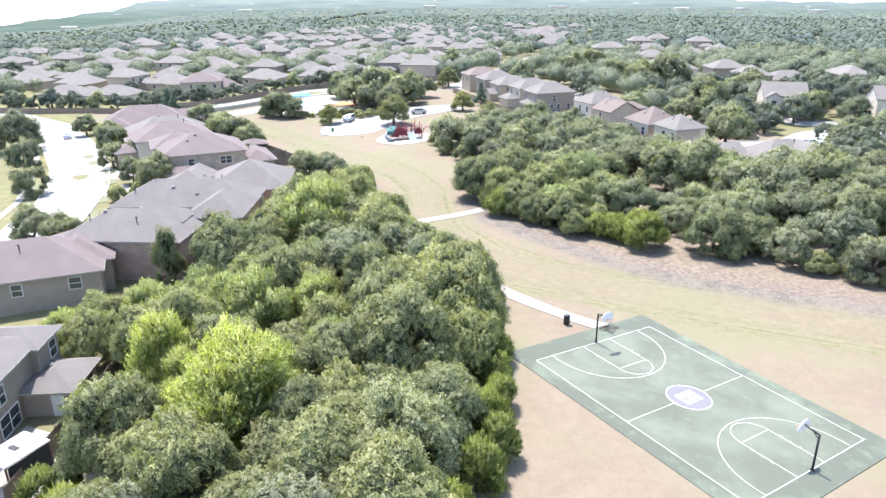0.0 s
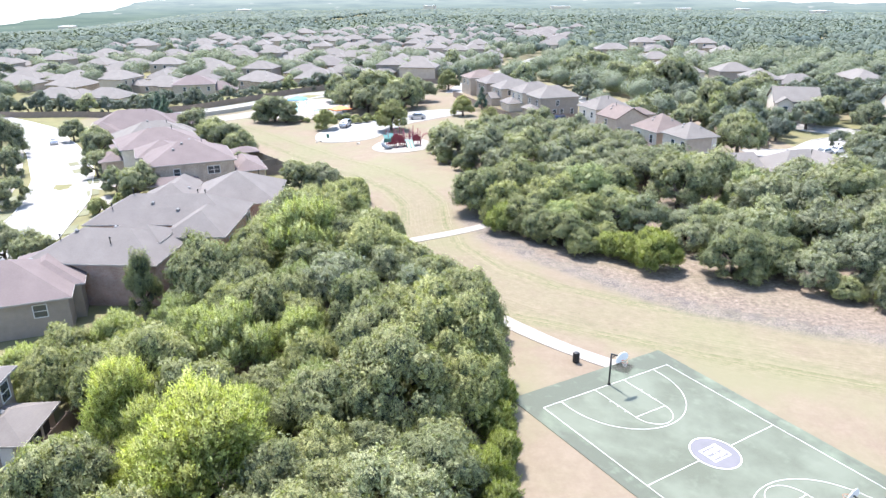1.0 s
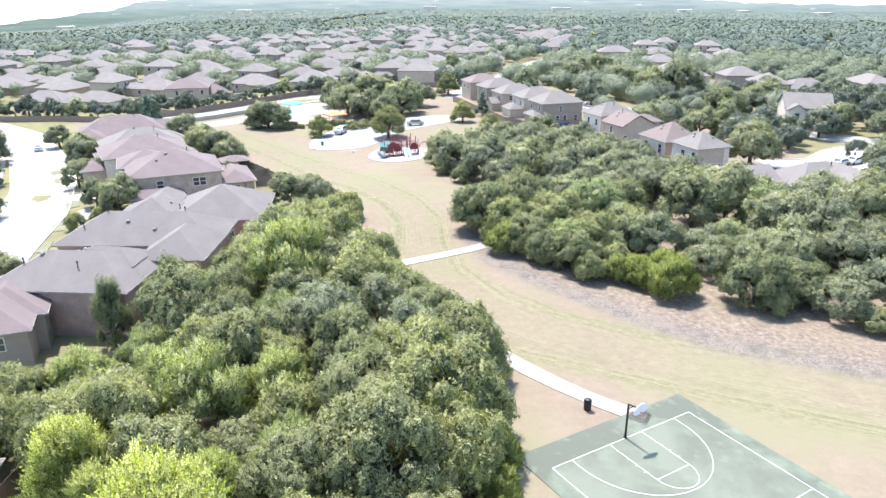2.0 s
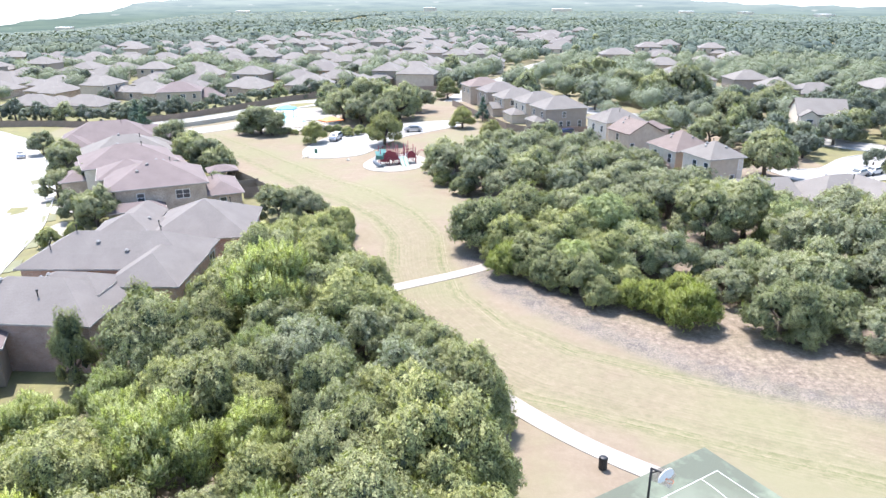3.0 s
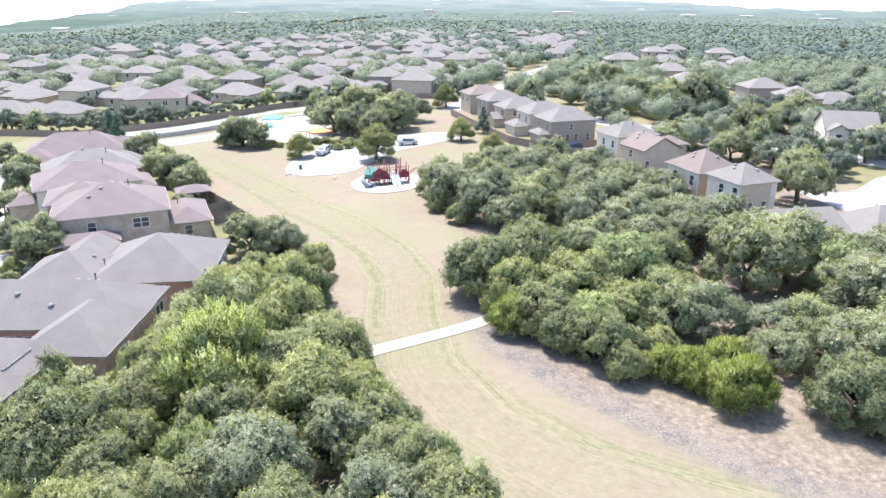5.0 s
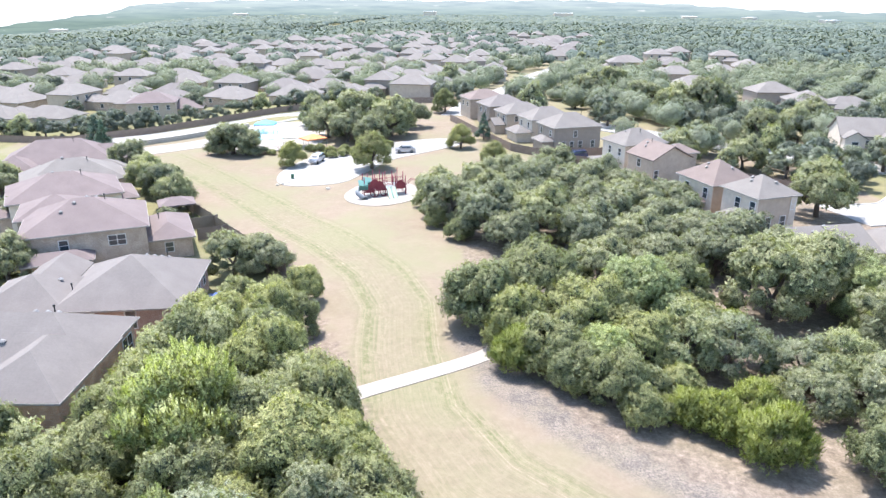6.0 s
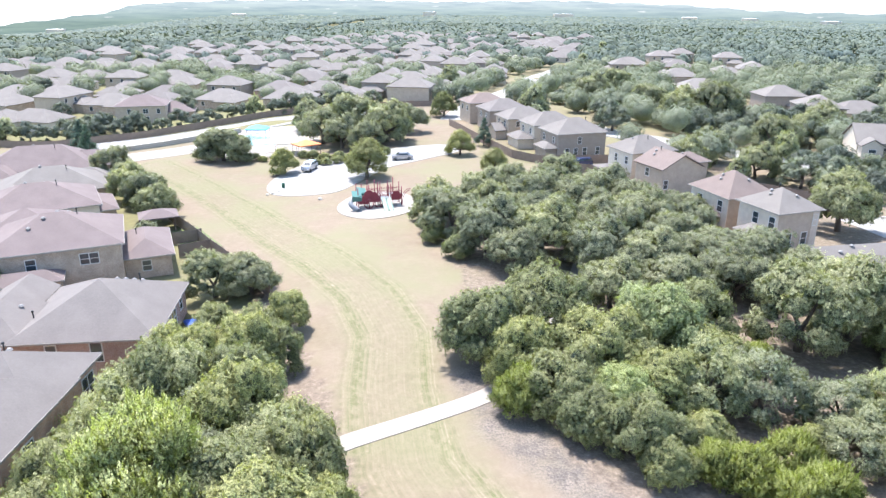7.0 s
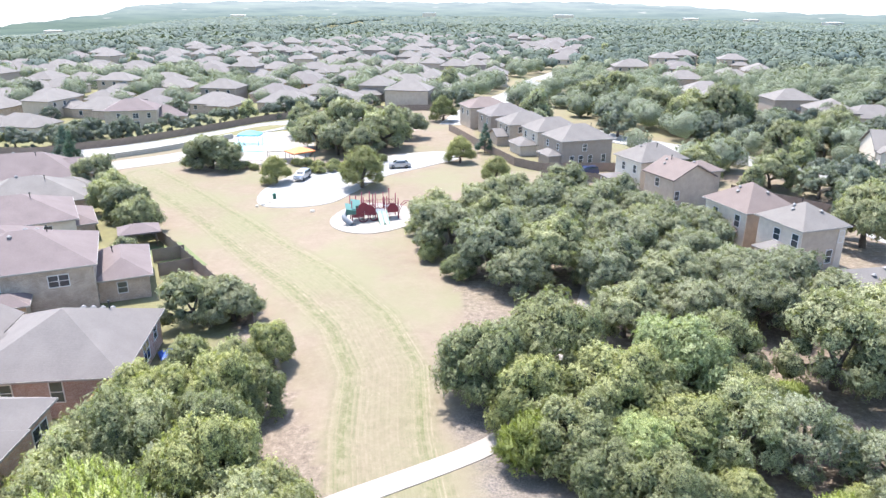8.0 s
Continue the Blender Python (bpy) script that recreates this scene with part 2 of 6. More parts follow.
def ground_material():
    m, nt, bs = material("dry_grass_and_soil", 0.97, 0.0, 0.15)
    co = nt.nodes.new("ShaderNodeTexCoord").outputs["Object"]
    big, mid = noise_tex(nt, 0.06, 4, 0.6, co), noise_tex(nt, 0.35, 5, 0.65, co)
    fine = noise_tex(nt, 3.2, 5, 0.75, co)
    tan = ramp(nt, big, [(0.3, (0.169, 0.136, 0.108)), (0.5, (0.199, 0.167, 0.131)), (0.7, (0.167, 0.152, 0.106))])
    tan = mix(nt, 0.32, tan, ramp(nt, mid, [(0.3, (0.142, 0.110, 0.087)), (0.5, (0.175, 0.148, 0.112)), (0.72, (0.241, 0.208, 0.171))]))
    tan = mix(nt, 0.18, tan, ramp(nt, fine, [(0.3, (0.131, 0.104, 0.077)), (0.7, (0.257, 0.221, 0.175))]))

    def amount(name, spread):
        a = nt.nodes.new("ShaderNodeAttribute")
        a.attribute_name = name
        both = math_node(nt, "ADD", a.outputs["Fac"], math_node(nt, "MULTIPLY", math_node(nt, "SUBTRACT", mid, 0.5), spread))
        c = nt.nodes.new("ShaderNodeClamp")
        nt.links.new(math_node(nt, "MULTIPLY", both, a.outputs["Fac"]), c.inputs[0])
        return c.outputs[0]

    streak = nt.nodes.new("ShaderNodeAttribute")
    streak.attribute_name = "across"
    wave = nt.nodes.new("ShaderNodeCombineXYZ")
    nt.links.new(math_node(nt, "MULTIPLY", streak.outputs["Fac"], 3.6), wave.inputs[0])
    nt.links.new(math_node(nt, "MULTIPLY", mid, 5.0), wave.inputs[1])
    lines = noise_tex(nt, 1.0, 4, 0.7, wave.outputs[0])
    green = ramp(nt, lines, [(0.34, (0.095, 0.108, 0.054)), (0.47, (0.152, 0.153, 0.092)), (0.57, (0.190, 0.176, 0.120)), (0.70, (0.285, 0.250, 0.196))])
    tuft = noise_tex(nt, 1.1, 6, 0.8, co)
    green = mix(nt, 0.22, green, ramp(nt, tuft, [(0.38, (0.082, 0.094, 0.041)), (0.5, (0.160, 0.158, 0.089)), (0.62, (0.281, 0.240, 0.181))]))
    col = mix(nt, 0.14, tan, ramp(nt, tuft, [(0.36, (0.138, 0.110, 0.083)), (0.5, (0.216, 0.172, 0.139)), (0.64, (0.313, 0.257, 0.218))]))
    sward = ramp(nt, noise_tex(nt, 0.05, 5, 0.62, co), [(0.46, (0.0, 0.0, 0.0)), (0.62, (0.75, 0.75, 0.75))])
    col = mix(nt, sward, col, (0.178, 0.176, 0.112))
    col = mix(nt, amount("swale", 0.9), col, green)
    speck = noise_tex(nt, 5.5, 5, 0.75, co)
    dirt = ramp(nt, speck, [(0.36, (0.092, 0.083, 0.078)), (0.5, (0.150, 0.136, 0.126)), (0.64, (0.218, 0.195, 0.178))])
    dirt = mix(nt, 1.0, dirt, ramp(nt, noise_tex(nt, 0.5, 5, 0.7, co), [(0.38, (0.72, 0.74, 0.77)), (0.56, (1.08, 1.06, 1.04))]), "MULTIPLY")
    col = mix(nt, amount("mulch", 1.5), col, dirt)
    litter = ramp(nt, noise_tex(nt, 1.7, 6, 0.8, co), [(0.34, (0.085, 0.068, 0.056)), (0.52, (0.175, 0.145, 0.122)), (0.68, (0.300, 0.252, 0.216))])
    col = mix(nt, amount("litter", 1.0), col, litter)
    lawn = ramp(nt, mid, [(0.3, (0.092, 0.111, 0.043)), (0.55, (0.151, 0.158, 0.066)), (0.75, (0.227, 0.201, 0.109))])
    col = mix(nt, amount("lawn", 1.0), col, lawn)
    col = mix(nt, 1.0, col, (1.035, 1.0, 0.94), "MULTIPLY")
    nt.links.new(col, bs.inputs["Base Color"])
    bump(nt, bs, fine, 0.6, 0.04)
    return m


GROUND = ground_material()


# ---- mesh helpers ----
def part(name, bm, mat, parent=None, label="", smooth=False):
    me = bpy.data.meshes.new(name)
    bm.to_mesh(me)
    bm.free()
    me.materials.append(mat)
    if smooth:
        me.shade_smooth()
    ob = new(name, me)
    ob.parent = parent
    if label:
        tagged(ob, label)
    return ob


def shared(name, me, parent, m):
    ob = new(name, me)
    ob.parent = parent
    ob.matrix_basis = m
    return ob


def add_box(bm, x0, x1, y0, y1, z0, z1, m=None, bevel=0.0):
    vs = [bm.verts.new((x, y, z)) for z in (z0, z1) for x, y in ((x0, y0), (x1, y0), (x1, y1), (x0, y1))]
    fs = [bm.faces.new([vs[i] for i in f]) for f in ((3, 2, 1, 0), (4, 5, 6, 7), (0, 1, 5, 4), (1, 2, 6, 5), (2, 3, 7, 6), (3, 0, 4, 7))]
    if bevel:
        es = list({e for f in fs for e in f.edges})
        out = bmesh.ops.bevel(bm, geom=es, offset=bevel, segments=1, affect="EDGES")
        vs = list({v for f in out["faces"] for v in f.verts} | {v for v in vs if v.is_valid})
    if m is not None:
        bmesh.ops.transform(bm, matrix=m, verts=vs)


def add_tube(bm, a, b, ra, rb, sides=8, cap=True):
    a, b = Vector(a), Vector(b)
    q = (b - a).to_track_quat("Z", "Y")
    rings = []
    for c, r in ((a, ra), (b, rb)):
        rings.append([bm.verts.new(c + q @ Vector((r * math.cos(2 * math.pi * i / sides), r * math.sin(2 * math.pi * i / sides), 0))) for i in range(sides)])
    for i in range(sides):
        j = (i + 1) % sides
        bm.faces.new((rings[0][i], rings[0][j], rings[1][j], rings[1][i]))
    if cap:
        bm.faces.new(rings[0][::-1])
        bm.faces.new(rings[1])


def box_part(name, parent, mat, x0, x1, y0, y1, z0, z1, m=None, bevel=0.0, label=""):
    bm = bmesh.new()
    add_box(bm, x0, x1, y0, y1, z0, z1, m, bevel)
    return part(name, bm, mat, parent, label)


def tube_part(name, parent, mat, a, b, ra, rb=None, sides=10, label=""):
    bm = bmesh.new()
    add_tube(bm, a, b, ra, ra if rb is None else rb, sides)
    return part(name, bm, mat, parent, label, True)


def thing(name, m, label, category, group="", kind=""):
    ob = new(name)
    ob.matrix_basis = m
    return tagged(ob, label, category, group, kind)


# ---- the lie of the land ----
def ease(a, b, v):
    u = np.clip((np.asarray(v, float) - a) / (b - a), 0, 1)
    return u * u * (3 - 2 * u)


COURT = (8.62, 54.5, radians(33.9))
E1 = (math.cos(COURT[2]), math.sin(COURT[2]))
E2 = (math.sin(COURT[2]), -math.cos(COURT[2]))


def court_uv(x, y):
    dx, dy = np.asarray(x, float) - COURT[0], np.asarray(y, float) - COURT[1]
    return dx * E1[0] + dy * E1[1], dx * E2[0] + dy * E2[1]


def court_plane(u, v):
    return 0.30 - 0.062 * u - 0.042 * v


def lie(x, y):
    """Height of the ground at plan points."""
    x, y = np.asarray(x, float), np.asarray(y, float)
    z = -2.5 * ease(6, 32, -x) - 3.5 * ease(45, 105, -x)
    z = z - 1.2 * ease(9, 26, x) * (1 - 0.6 * ease(70, 110, y))
    z = z - 1.6 * ease(125, 175, y) * (1 - 0.9 * ease(6, 32, -x))
    z = z - 2.5 * ease(220, 420, y) * (1 - ease(45, 105, -x))
    u, v = court_uv(x, y)
    away = np.sqrt(np.clip(np.abs(u - 7.6) - 9.5, 0, None) ** 2 + np.clip(np.abs(v - 10.7) - 13.5, 0, None) ** 2)
    z = z + (court_plane(np.clip(u, -4, 20), np.clip(v, -6, 28)) - 0.06 - z) * (1 - ease(0, 9, away))
    r, az = np.hypot(x, y), np.degrees(np.arctan2(x, y))
    fall = 0.010 + 0.032 * ease(14, 31, -az) + 0.004 * ease(10, 30, az)
    z = z - fall * np.clip(r - 600, 0, None)
    return z + 0.12 * np.sin(x * 0.21 + 1.0) * np.sin(y * 0.17) * ease(3, 12, away)


def on(x, y, dz=0.0, rz=0.0):
    return pose(x, y, float(lie(x, y)) + dz, 0, 0, rz)


def polyline_far(pts, x, y):
    """Signed distance across a polyline, right of its way positive, with its absolute value first."""
    best, side = np.full(np.shape(x), 1e9), np.zeros(np.shape(x))
    for (ax, ay), (bx, by) in zip(pts, pts[1:]):
        dx, dy = bx - ax, by - ay
        s = np.clip(((x - ax) * dx + (y - ay) * dy) / (dx * dx + dy * dy), 0, 1)
        px, py = x - ax - s * dx, y - ay - s * dy
        d = np.hypot(px, py)
        near = d < best
        best = np.where(near, d, best)
        side = np.where(near, np.sign(px * dy - py * dx) * d, side)
    return best, side


SWALE = [(-60, 198), (-47, 182), (-32, 163), (-22, 148), (-13, 134), (-6, 122), (-2.6, 112), (-2.0, 102), (-0.4, 91), (4, 82), (11, 75.5), (22, 71.5), (32, 68), (46, 62), (70, 50)]
MULCH = [(6, 104), (8, 96), (13, 89.5), (19, 84.5), (29, 76.5), (38, 72.5), (50, 67), (70, 58)]


def spaced(a, b, step):
    return np.linspace(a, b, int(round((b - a) / step)) + 1)[:-1]


def build_ground():
    grow = 260 * (4700 / 260) ** np.linspace(0, 1, 34)
    xs = np.concatenate([-grow[::-1][:-1], spaced(-260, -130, 6), spaced(-130, -62, 2), spaced(-62, 72, 1), spaced(72, 130, 2), spaced(130, 260, 6), grow])
    ys = np.concatenate([-(60 * (4700 / 60) ** np.linspace(0, 1, 16))[::-1], spaced(-52, 20, 6), spaced(20, 200, 1), spaced(200, 280, 2), 280 * (4700 / 280) ** np.linspace(0, 1, 60)])
    X, Y = np.meshgrid(xs, ys)
    Z = lie(X, Y)
    n, k = X.shape
    verts = np.stack([X, Y, Z], -1).reshape(-1, 3)
    i = (np.arange(n - 1)[:, None] * k + np.arange(k - 1)[None]).ravel()
    faces = np.stack([i, i + 1, i + k + 1, i + k], -1)
    me = bpy.data.meshes.new("ground")
    me.from_pydata(verts.tolist(), [], faces.tolist())
    d, side = polyline_far(SWALE, X, Y)
    half = 4.4 + 2.4 * ease(100, 80, Y)
    swale = (1 - ease(half * 0.7, half * 1.5, d)) * (0.62 + 0.38 * np.exp(-((d - half * 0.75) / 1.1) ** 2))
    swale = np.clip(swale + 0.4 * np.exp(-((X + 20) ** 2 + (Y - 163) ** 2) / 40), 0, 1) * (Y < 215)
    m_d, _ = polyline_far(MULCH, X, Y)
    mulch = (1 - ease(1.6, 4.6, m_d)) * 0.95
    beyond = (X > np.interp(Y, [56, 67, 76.5, 89.5, 104, 150, 175], [74, 50, 29, 13, 6.5, 2, 12])) & (Y > 55) & (Y < 180) & (X < 75)
    left_wood = (X < np.interp(Y, [20, 50, 70, 84, 99, 115, 137], [4, 4.5, 4, -1, -6, -13, -22])) & (X > -36) & (Y > 22 + 3 * np.sin(X * 0.4)) & (Y < 140)
    litter = np.where(beyond | left_wood, 0.85, 0.0)
    lawn = np.where((X < np.interp(Y, [20, 90, 121, 138.6, 157.4, 195, 215], [-31, -30, -17, -28, -42.5, -74, -110]) + 1.5 * np.sin(Y * 0.3)) & (Y < 215) | (X > 78) | ((Y > 232) & (np.abs(X) > 12)) | (X < -110), 0.8, 0.0)
    lawn = np.where((Y > 196) & (X > 10), 0.55, lawn)
    for name, values in (("swale", swale), ("mulch", mulch), ("litter", litter), ("lawn", lawn), ("across", side)):
        a = me.attributes.new(name, "FLOAT", "POINT")
        a.data.foreach_set("value", values.ravel().astype(np.float32))
    me.materials.append(GROUND)
    me.shade_smooth()
    return tagged(new("ground", me), "dry tan mown grass with a greener curving swale", "ground", kind="structure")


build_ground()


def strip(name, pts, width, mat, label, lift=0.06, thick=0.25, category="path", kerb=False):
    """A paved band that follows the ground along a line."""
    line = []
    for (ax, ay), (bx, by) in zip(pts, pts[1:]):
        n = max(2, int(math.hypot(bx - ax, by - ay) / 1.5))
        line += [(ax + (bx - ax) * i / n, ay + (by - ay) * i / n) for i in range(n)]
    line.append(pts[-1])
    line = np.array(line, float)
    for _ in range(6):
        line[1:-1] = 0.5 * line[1:-1] + 0.25 * (line[:-2] + line[2:])
    tan = np.gradient(line, axis=0)
    tan /= np.linalg.norm(tan, axis=1)[:, None]
    nor = np.stack([tan[:, 1], -tan[:, 0]], -1)
    top = tagged(new(name), label, category, kind="structure")

    def band(part_name, u0, u1, up, material_of):
        bm = bmesh.new()
        rows = []
        for p, q in zip(line, nor):
            a, b = p + q * u0, p + q * u1
            za, zb = float(lie(*a)) + up, float(lie(*b)) + up
            rows.append([bm.verts.new(v) for v in ((*a, za), (*b, zb), (*b, zb - thick), (*a, za - thick))])
        for r, s in zip(rows, rows[1:]):
            for i in range(4):
                j = (i + 1) % 4
                bm.faces.new((r[i], s[i], s[j], r[j]))
        bm.faces.new(rows[0])
        bm.faces.new(rows[-1][::-1])
        bmesh.ops.recalc_face_normals(bm, faces=bm.faces)
        part(part_name, bm, material_of, top)

    band("surface", -width / 2, width / 2, lift, mat)
    if kerb:
        band("kerb", -width / 2 - 0.2, -width / 2, lift + 0.13, KERB)
        band("kerb", width / 2, width / 2 + 0.2, lift + 0.13, KERB)
    return top


def sheet(name, pts, mat, label, lift=0.07, thick=0.3, category="pavement"):
    """A paved area with a free outline, laid on the ground."""
    bm = bmesh.new()
    n = len(pts)
    cx, cy = sum(p[0] for p in pts) / n, sum(p[1] for p in pts) / n
    rings = []
    for s in (1.0, 0.8, 0.6, 0.4, 0.2):
        rings.append([bm.verts.new((cx + (x - cx) * s, cy + (y - cy) * s, float(lie(cx + (x - cx) * s, cy + (y - cy) * s)) + lift)) for x, y in pts])
    low = [bm.verts.new(v.co - Vector((0, 0, thick))) for v in rings[0]]
    mid = bm.verts.new((cx, cy, float(lie(cx, cy)) + lift))
    for i in range(n):
        j = (i + 1) % n
        for a, b in zip(rings, rings[1:]):
            bm.faces.new((a[i], a[j], b[j], b[i]))
        bm.faces.new((rings[-1][i], rings[-1][j], mid))
        bm.faces.new((low[i], low[j], rings[0][j], rings[0][i]))
    bmesh.ops.recalc_face_normals(bm, faces=bm.faces)
    return tagged(part(name, bm, mat, None, label), category=category, kind="structure")


def rounded(pts, per=8):
    """A closed smooth outline through corner points."""
    out, n = [], len(pts)
    for i in range(n):
        p0, p1, p2, p3 = (np.array(pts[(i + k - 1) % n], float) for k in range(4))
        for s in range(per):
            t = s / per
            out.append(tuple(0.5 * (2 * p1 + (p2 - p0) * t + (2 * p0 - 5 * p1 + 4 * p2 - p3) * t * t + (3 * p1 - p0 - 3 * p2 + p3) * t ** 3)))
    return out


strip("footpath", [(17.4, 61.4), (13.2, 63.7), (9.7, 67.1), (5.8, 71.9), (0.5, 79), (-5.5, 85), (-9.6, 88.4), (-9.2, 91.4), (-5.4, 93.8), (-2.4, 95.4), (2.1, 98.2), (7.8, 101.5), (12, 109), (15.5, 118), (18.5, 127.3), (22, 140)], 1.9, CONCRETE, "pale concrete footpath winding across dry grass")
strip("street", [(-56, 84), (-62, 103), (-66.5, 122), (-78, 148), (-96, 178), (-116, 206), (-150, 232), (-210, 262)], 11.5, STREET, "sun-bleached concrete residential street with kerbs", category="road", kerb=True)
strip("sidewalk", [(-64, 84), (-71.5, 103), (-76.5, 122), (-89, 150), (-106, 181)], 1.4, CONCRETE, "pale concrete sidewalk beside the street", category="pavement")
strip("access_road", [(-104, 221), (-92, 221.5), (-80, 225), (-62, 233), (-44, 252), (-32, 262), (-10, 268)], 13, STREET, "pale concrete road below a wooden fence", category="road", kerb=True)
strip("park_drive", [(-78, 204), (-62, 210), (-54, 216), (-47, 222)], 10, CONCRETE, "pale bleached gravel drive beside the grass", category="road")
strip("cross_street", [(30, 262), (44, 236), (62, 214), (82, 196), (104, 176)], 9, STREET, "sun-bleached street between houses", category="road", kerb=True)
strip("far_street", [(6, 250), (14, 285), (30, 330), (44, 380), (70, 440)], 9, STREET, "far sun-bleached residential street", category="road", kerb=True)
strip("loop_street", [(66, 150), (80, 152), (92, 165), (108, 172)], 13, STREET, "bleached cul-de-sac in front of houses", category="road", kerb=True)
sheet("parking_lot", rounded([(-28.5, 172.5), (-18, 171.3), (-13.5, 178), (-9, 190), (-1, 198), (6, 207), (2, 214), (-10, 208), (-26, 196), (-31, 183)]), STREET, "bleached concrete parking area beside the playground")
sheet("playground_pad", rounded([(-15.2, 163), (-13.5, 156.5), (-8.4, 153), (-3.2, 156.5), (-1.5, 163), (-5, 170), (-12, 170)]), CONCRETE, "pale rounded safety surface under the playground", lift=0.09)
sheet("pool_deck", rounded([(-53, 206), (-40, 203.5), (-29, 206), (-29, 226), (-36, 243), (-52, 236), (-57, 220)]), CONCRETE, "white concrete deck round the swimming pool")


# ---- basketball court ----
def build_court():
    a = math.atan(0.062)
    b = math.atan(0.042)
    e1 = Vector((E1[0] * math.cos(a), E1[1] * math.cos(a), -math.sin(a)))
    e2 = Vector((E2[0] * math.cos(b), E2[1] * math.cos(b), -math.sin(b)))
    up = e1.cross(e2).normalized() * -1
    e2 = e1.cross(up)
    m = Matrix((e1, -e2, up)).transposed().to_4x4()
    m.translation = (COURT[0], COURT[1], 0.30)
    court = thing("basketball_court", m, "grey-green coated basketball court with white lines", "basketball court", kind="structure")
    W, L, K, F = 14.95, 21.15, 3.5, 4.5
    box_part("apron", court, APRON, -1.5, W + 1.6, -L - 2.0, 2.3, -0.25, 0.0, bevel=0.02, label="grey-green apron round the playing area")
    box_part("playing_area", court, SLAB, 0, W, -L, 0, -0.1, 0.004, label="green coated playing area")

    def flat(name, outline, z0, mat, label=""):
        bm = bmesh.new()
        bm.faces.new([bm.verts.new((x, y, z0)) for x, y in outline])
        ext = bmesh.ops.extrude_face_region(bm, geom=bm.faces[:])
        bmesh.ops.translate(bm, vec=(0, 0, 0.004), verts=[v for v in ext["geom"] if isinstance(v, bmesh.types.BMVert)])
        bmesh.ops.recalc_face_normals(bm, faces=bm.faces)
        return part(name, bm, mat, court, label)

    def bar(x0, y0, x1, y1, w=0.05):
        d = Vector((x1 - x0, y1 - y0)).normalized() * (w / 2)
        n = Vector((d.y, -d.x))
        p, q = Vector((x0, y0)) - d, Vector((x1, y1)) + d
        flat("court_line", [p + n, q + n, q - n, p - n], 0.006, LINE)

    def arc(cx, cy, r, a0, a1, w=0.05):
        bm = bmesh.new()
        n = max(6, int(abs(a1 - a0) / 6))
        prev = None
        for i in range(n + 1):
            t = radians(a0 + (a1 - a0) * i / n)
            ring = [bm.verts.new((cx + q * math.cos(t), cy + q * math.sin(t), z)) for q, z in ((r - w / 2, 0.006), (r + w / 2, 0.006), (r + w / 2, 0.011), (r - w / 2, 0.011))]
            if prev:
                for k in range(4):
                    bm.faces.new((prev[k], ring[k], ring[(k + 1) % 4], prev[(k + 1) % 4]))
            prev = ring
        bmesh.ops.recalc_face_normals(bm, faces=bm.faces)
        part("court_line", bm, LINE, court)

    for x in (0, W):
        bar(x, 0, x, -L)
    bar(0, 0, W, 0), bar(0, -L, W, -L)
    bar(0, -L / 2, W / 2 - 1.83, -L / 2), bar(W / 2 + 1.83, -L / 2, W, -L / 2)
    flat("centre_circle", [(W / 2 + 1.8 * math.cos(i * 0.1309), -L / 2 + 1.8 * math.sin(i * 0.1309)) for i in range(48)], 0.005, PURPLE, "violet painted centre circle")
    arc(W / 2, -L / 2, 1.83, 0, 360, 0.09)
    for s, y0 in ((-1, 0), (1, -L)):
        for x in (W / 2 - K / 2, W / 2 + K / 2):
            bar(x, y0, x, y0 + s * F)
            for k in (1.9, 2.7, 3.5):
                o = 0.16 if x > W / 2 else -0.16
                bar(x, y0 + s * k, x + o, y0 + s * k, 0.07)
        bar(W / 2 - K / 2, y0 + s * F, W / 2 + K / 2, y0 + s * F)
        arc(W / 2, y0 + s * F, K / 2, 0 if s > 0 else 180, 180 if s > 0 else 360)
        R, hoop = 5.6, 0.9
        for x in (W / 2 - R, W / 2 + R):
            bar(x, y0, x, y0 + s * hoop)
        arc(W / 2, y0 + s * hoop, R, 0 if s > 0 else 180, 180 if s > 0 else 360)
    # worn emblem in the circle: a pale border with pale pieces
    for x0, x1, y0, y1 in ((-0.95, 0.95, 0.62, 0.74), (-0.95, 0.95, -0.74, -0.62), (-0.95, -0.83, -0.62, 0.62), (0.83, 0.95, -0.62, 0.62), (-0.7, -0.3, 0.1, 0.45), (-0.15, 0.25, 0.0, 0.45), (0.4, 0.7, 0.1, 0.5), (-0.7, -0.15, -0.45, -0.15), (0.0, 0.25, -0.5, -0.1), (0.4, 0.7, -0.45, -0.1)):
        flat("emblem_piece", [(W / 2 + x0, -L / 2 + y0), (W / 2 + x1, -L / 2 + y0), (W / 2 + x1, -L / 2 + y1), (W / 2 + x0, -L / 2 + y1)], 0.0105, LINE, "worn pale emblem bar")
    for s, y0 in ((-1, 0.05), (1, -L - 0.05)):
        base = m @ Vector((W / 2, y0, 0.0))
        turn = math.degrees(COURT[2]) + (180 if s > 0 else 0)
        hoop_stand(pose(base.x, base.y, base.z, 0, 0, turn))


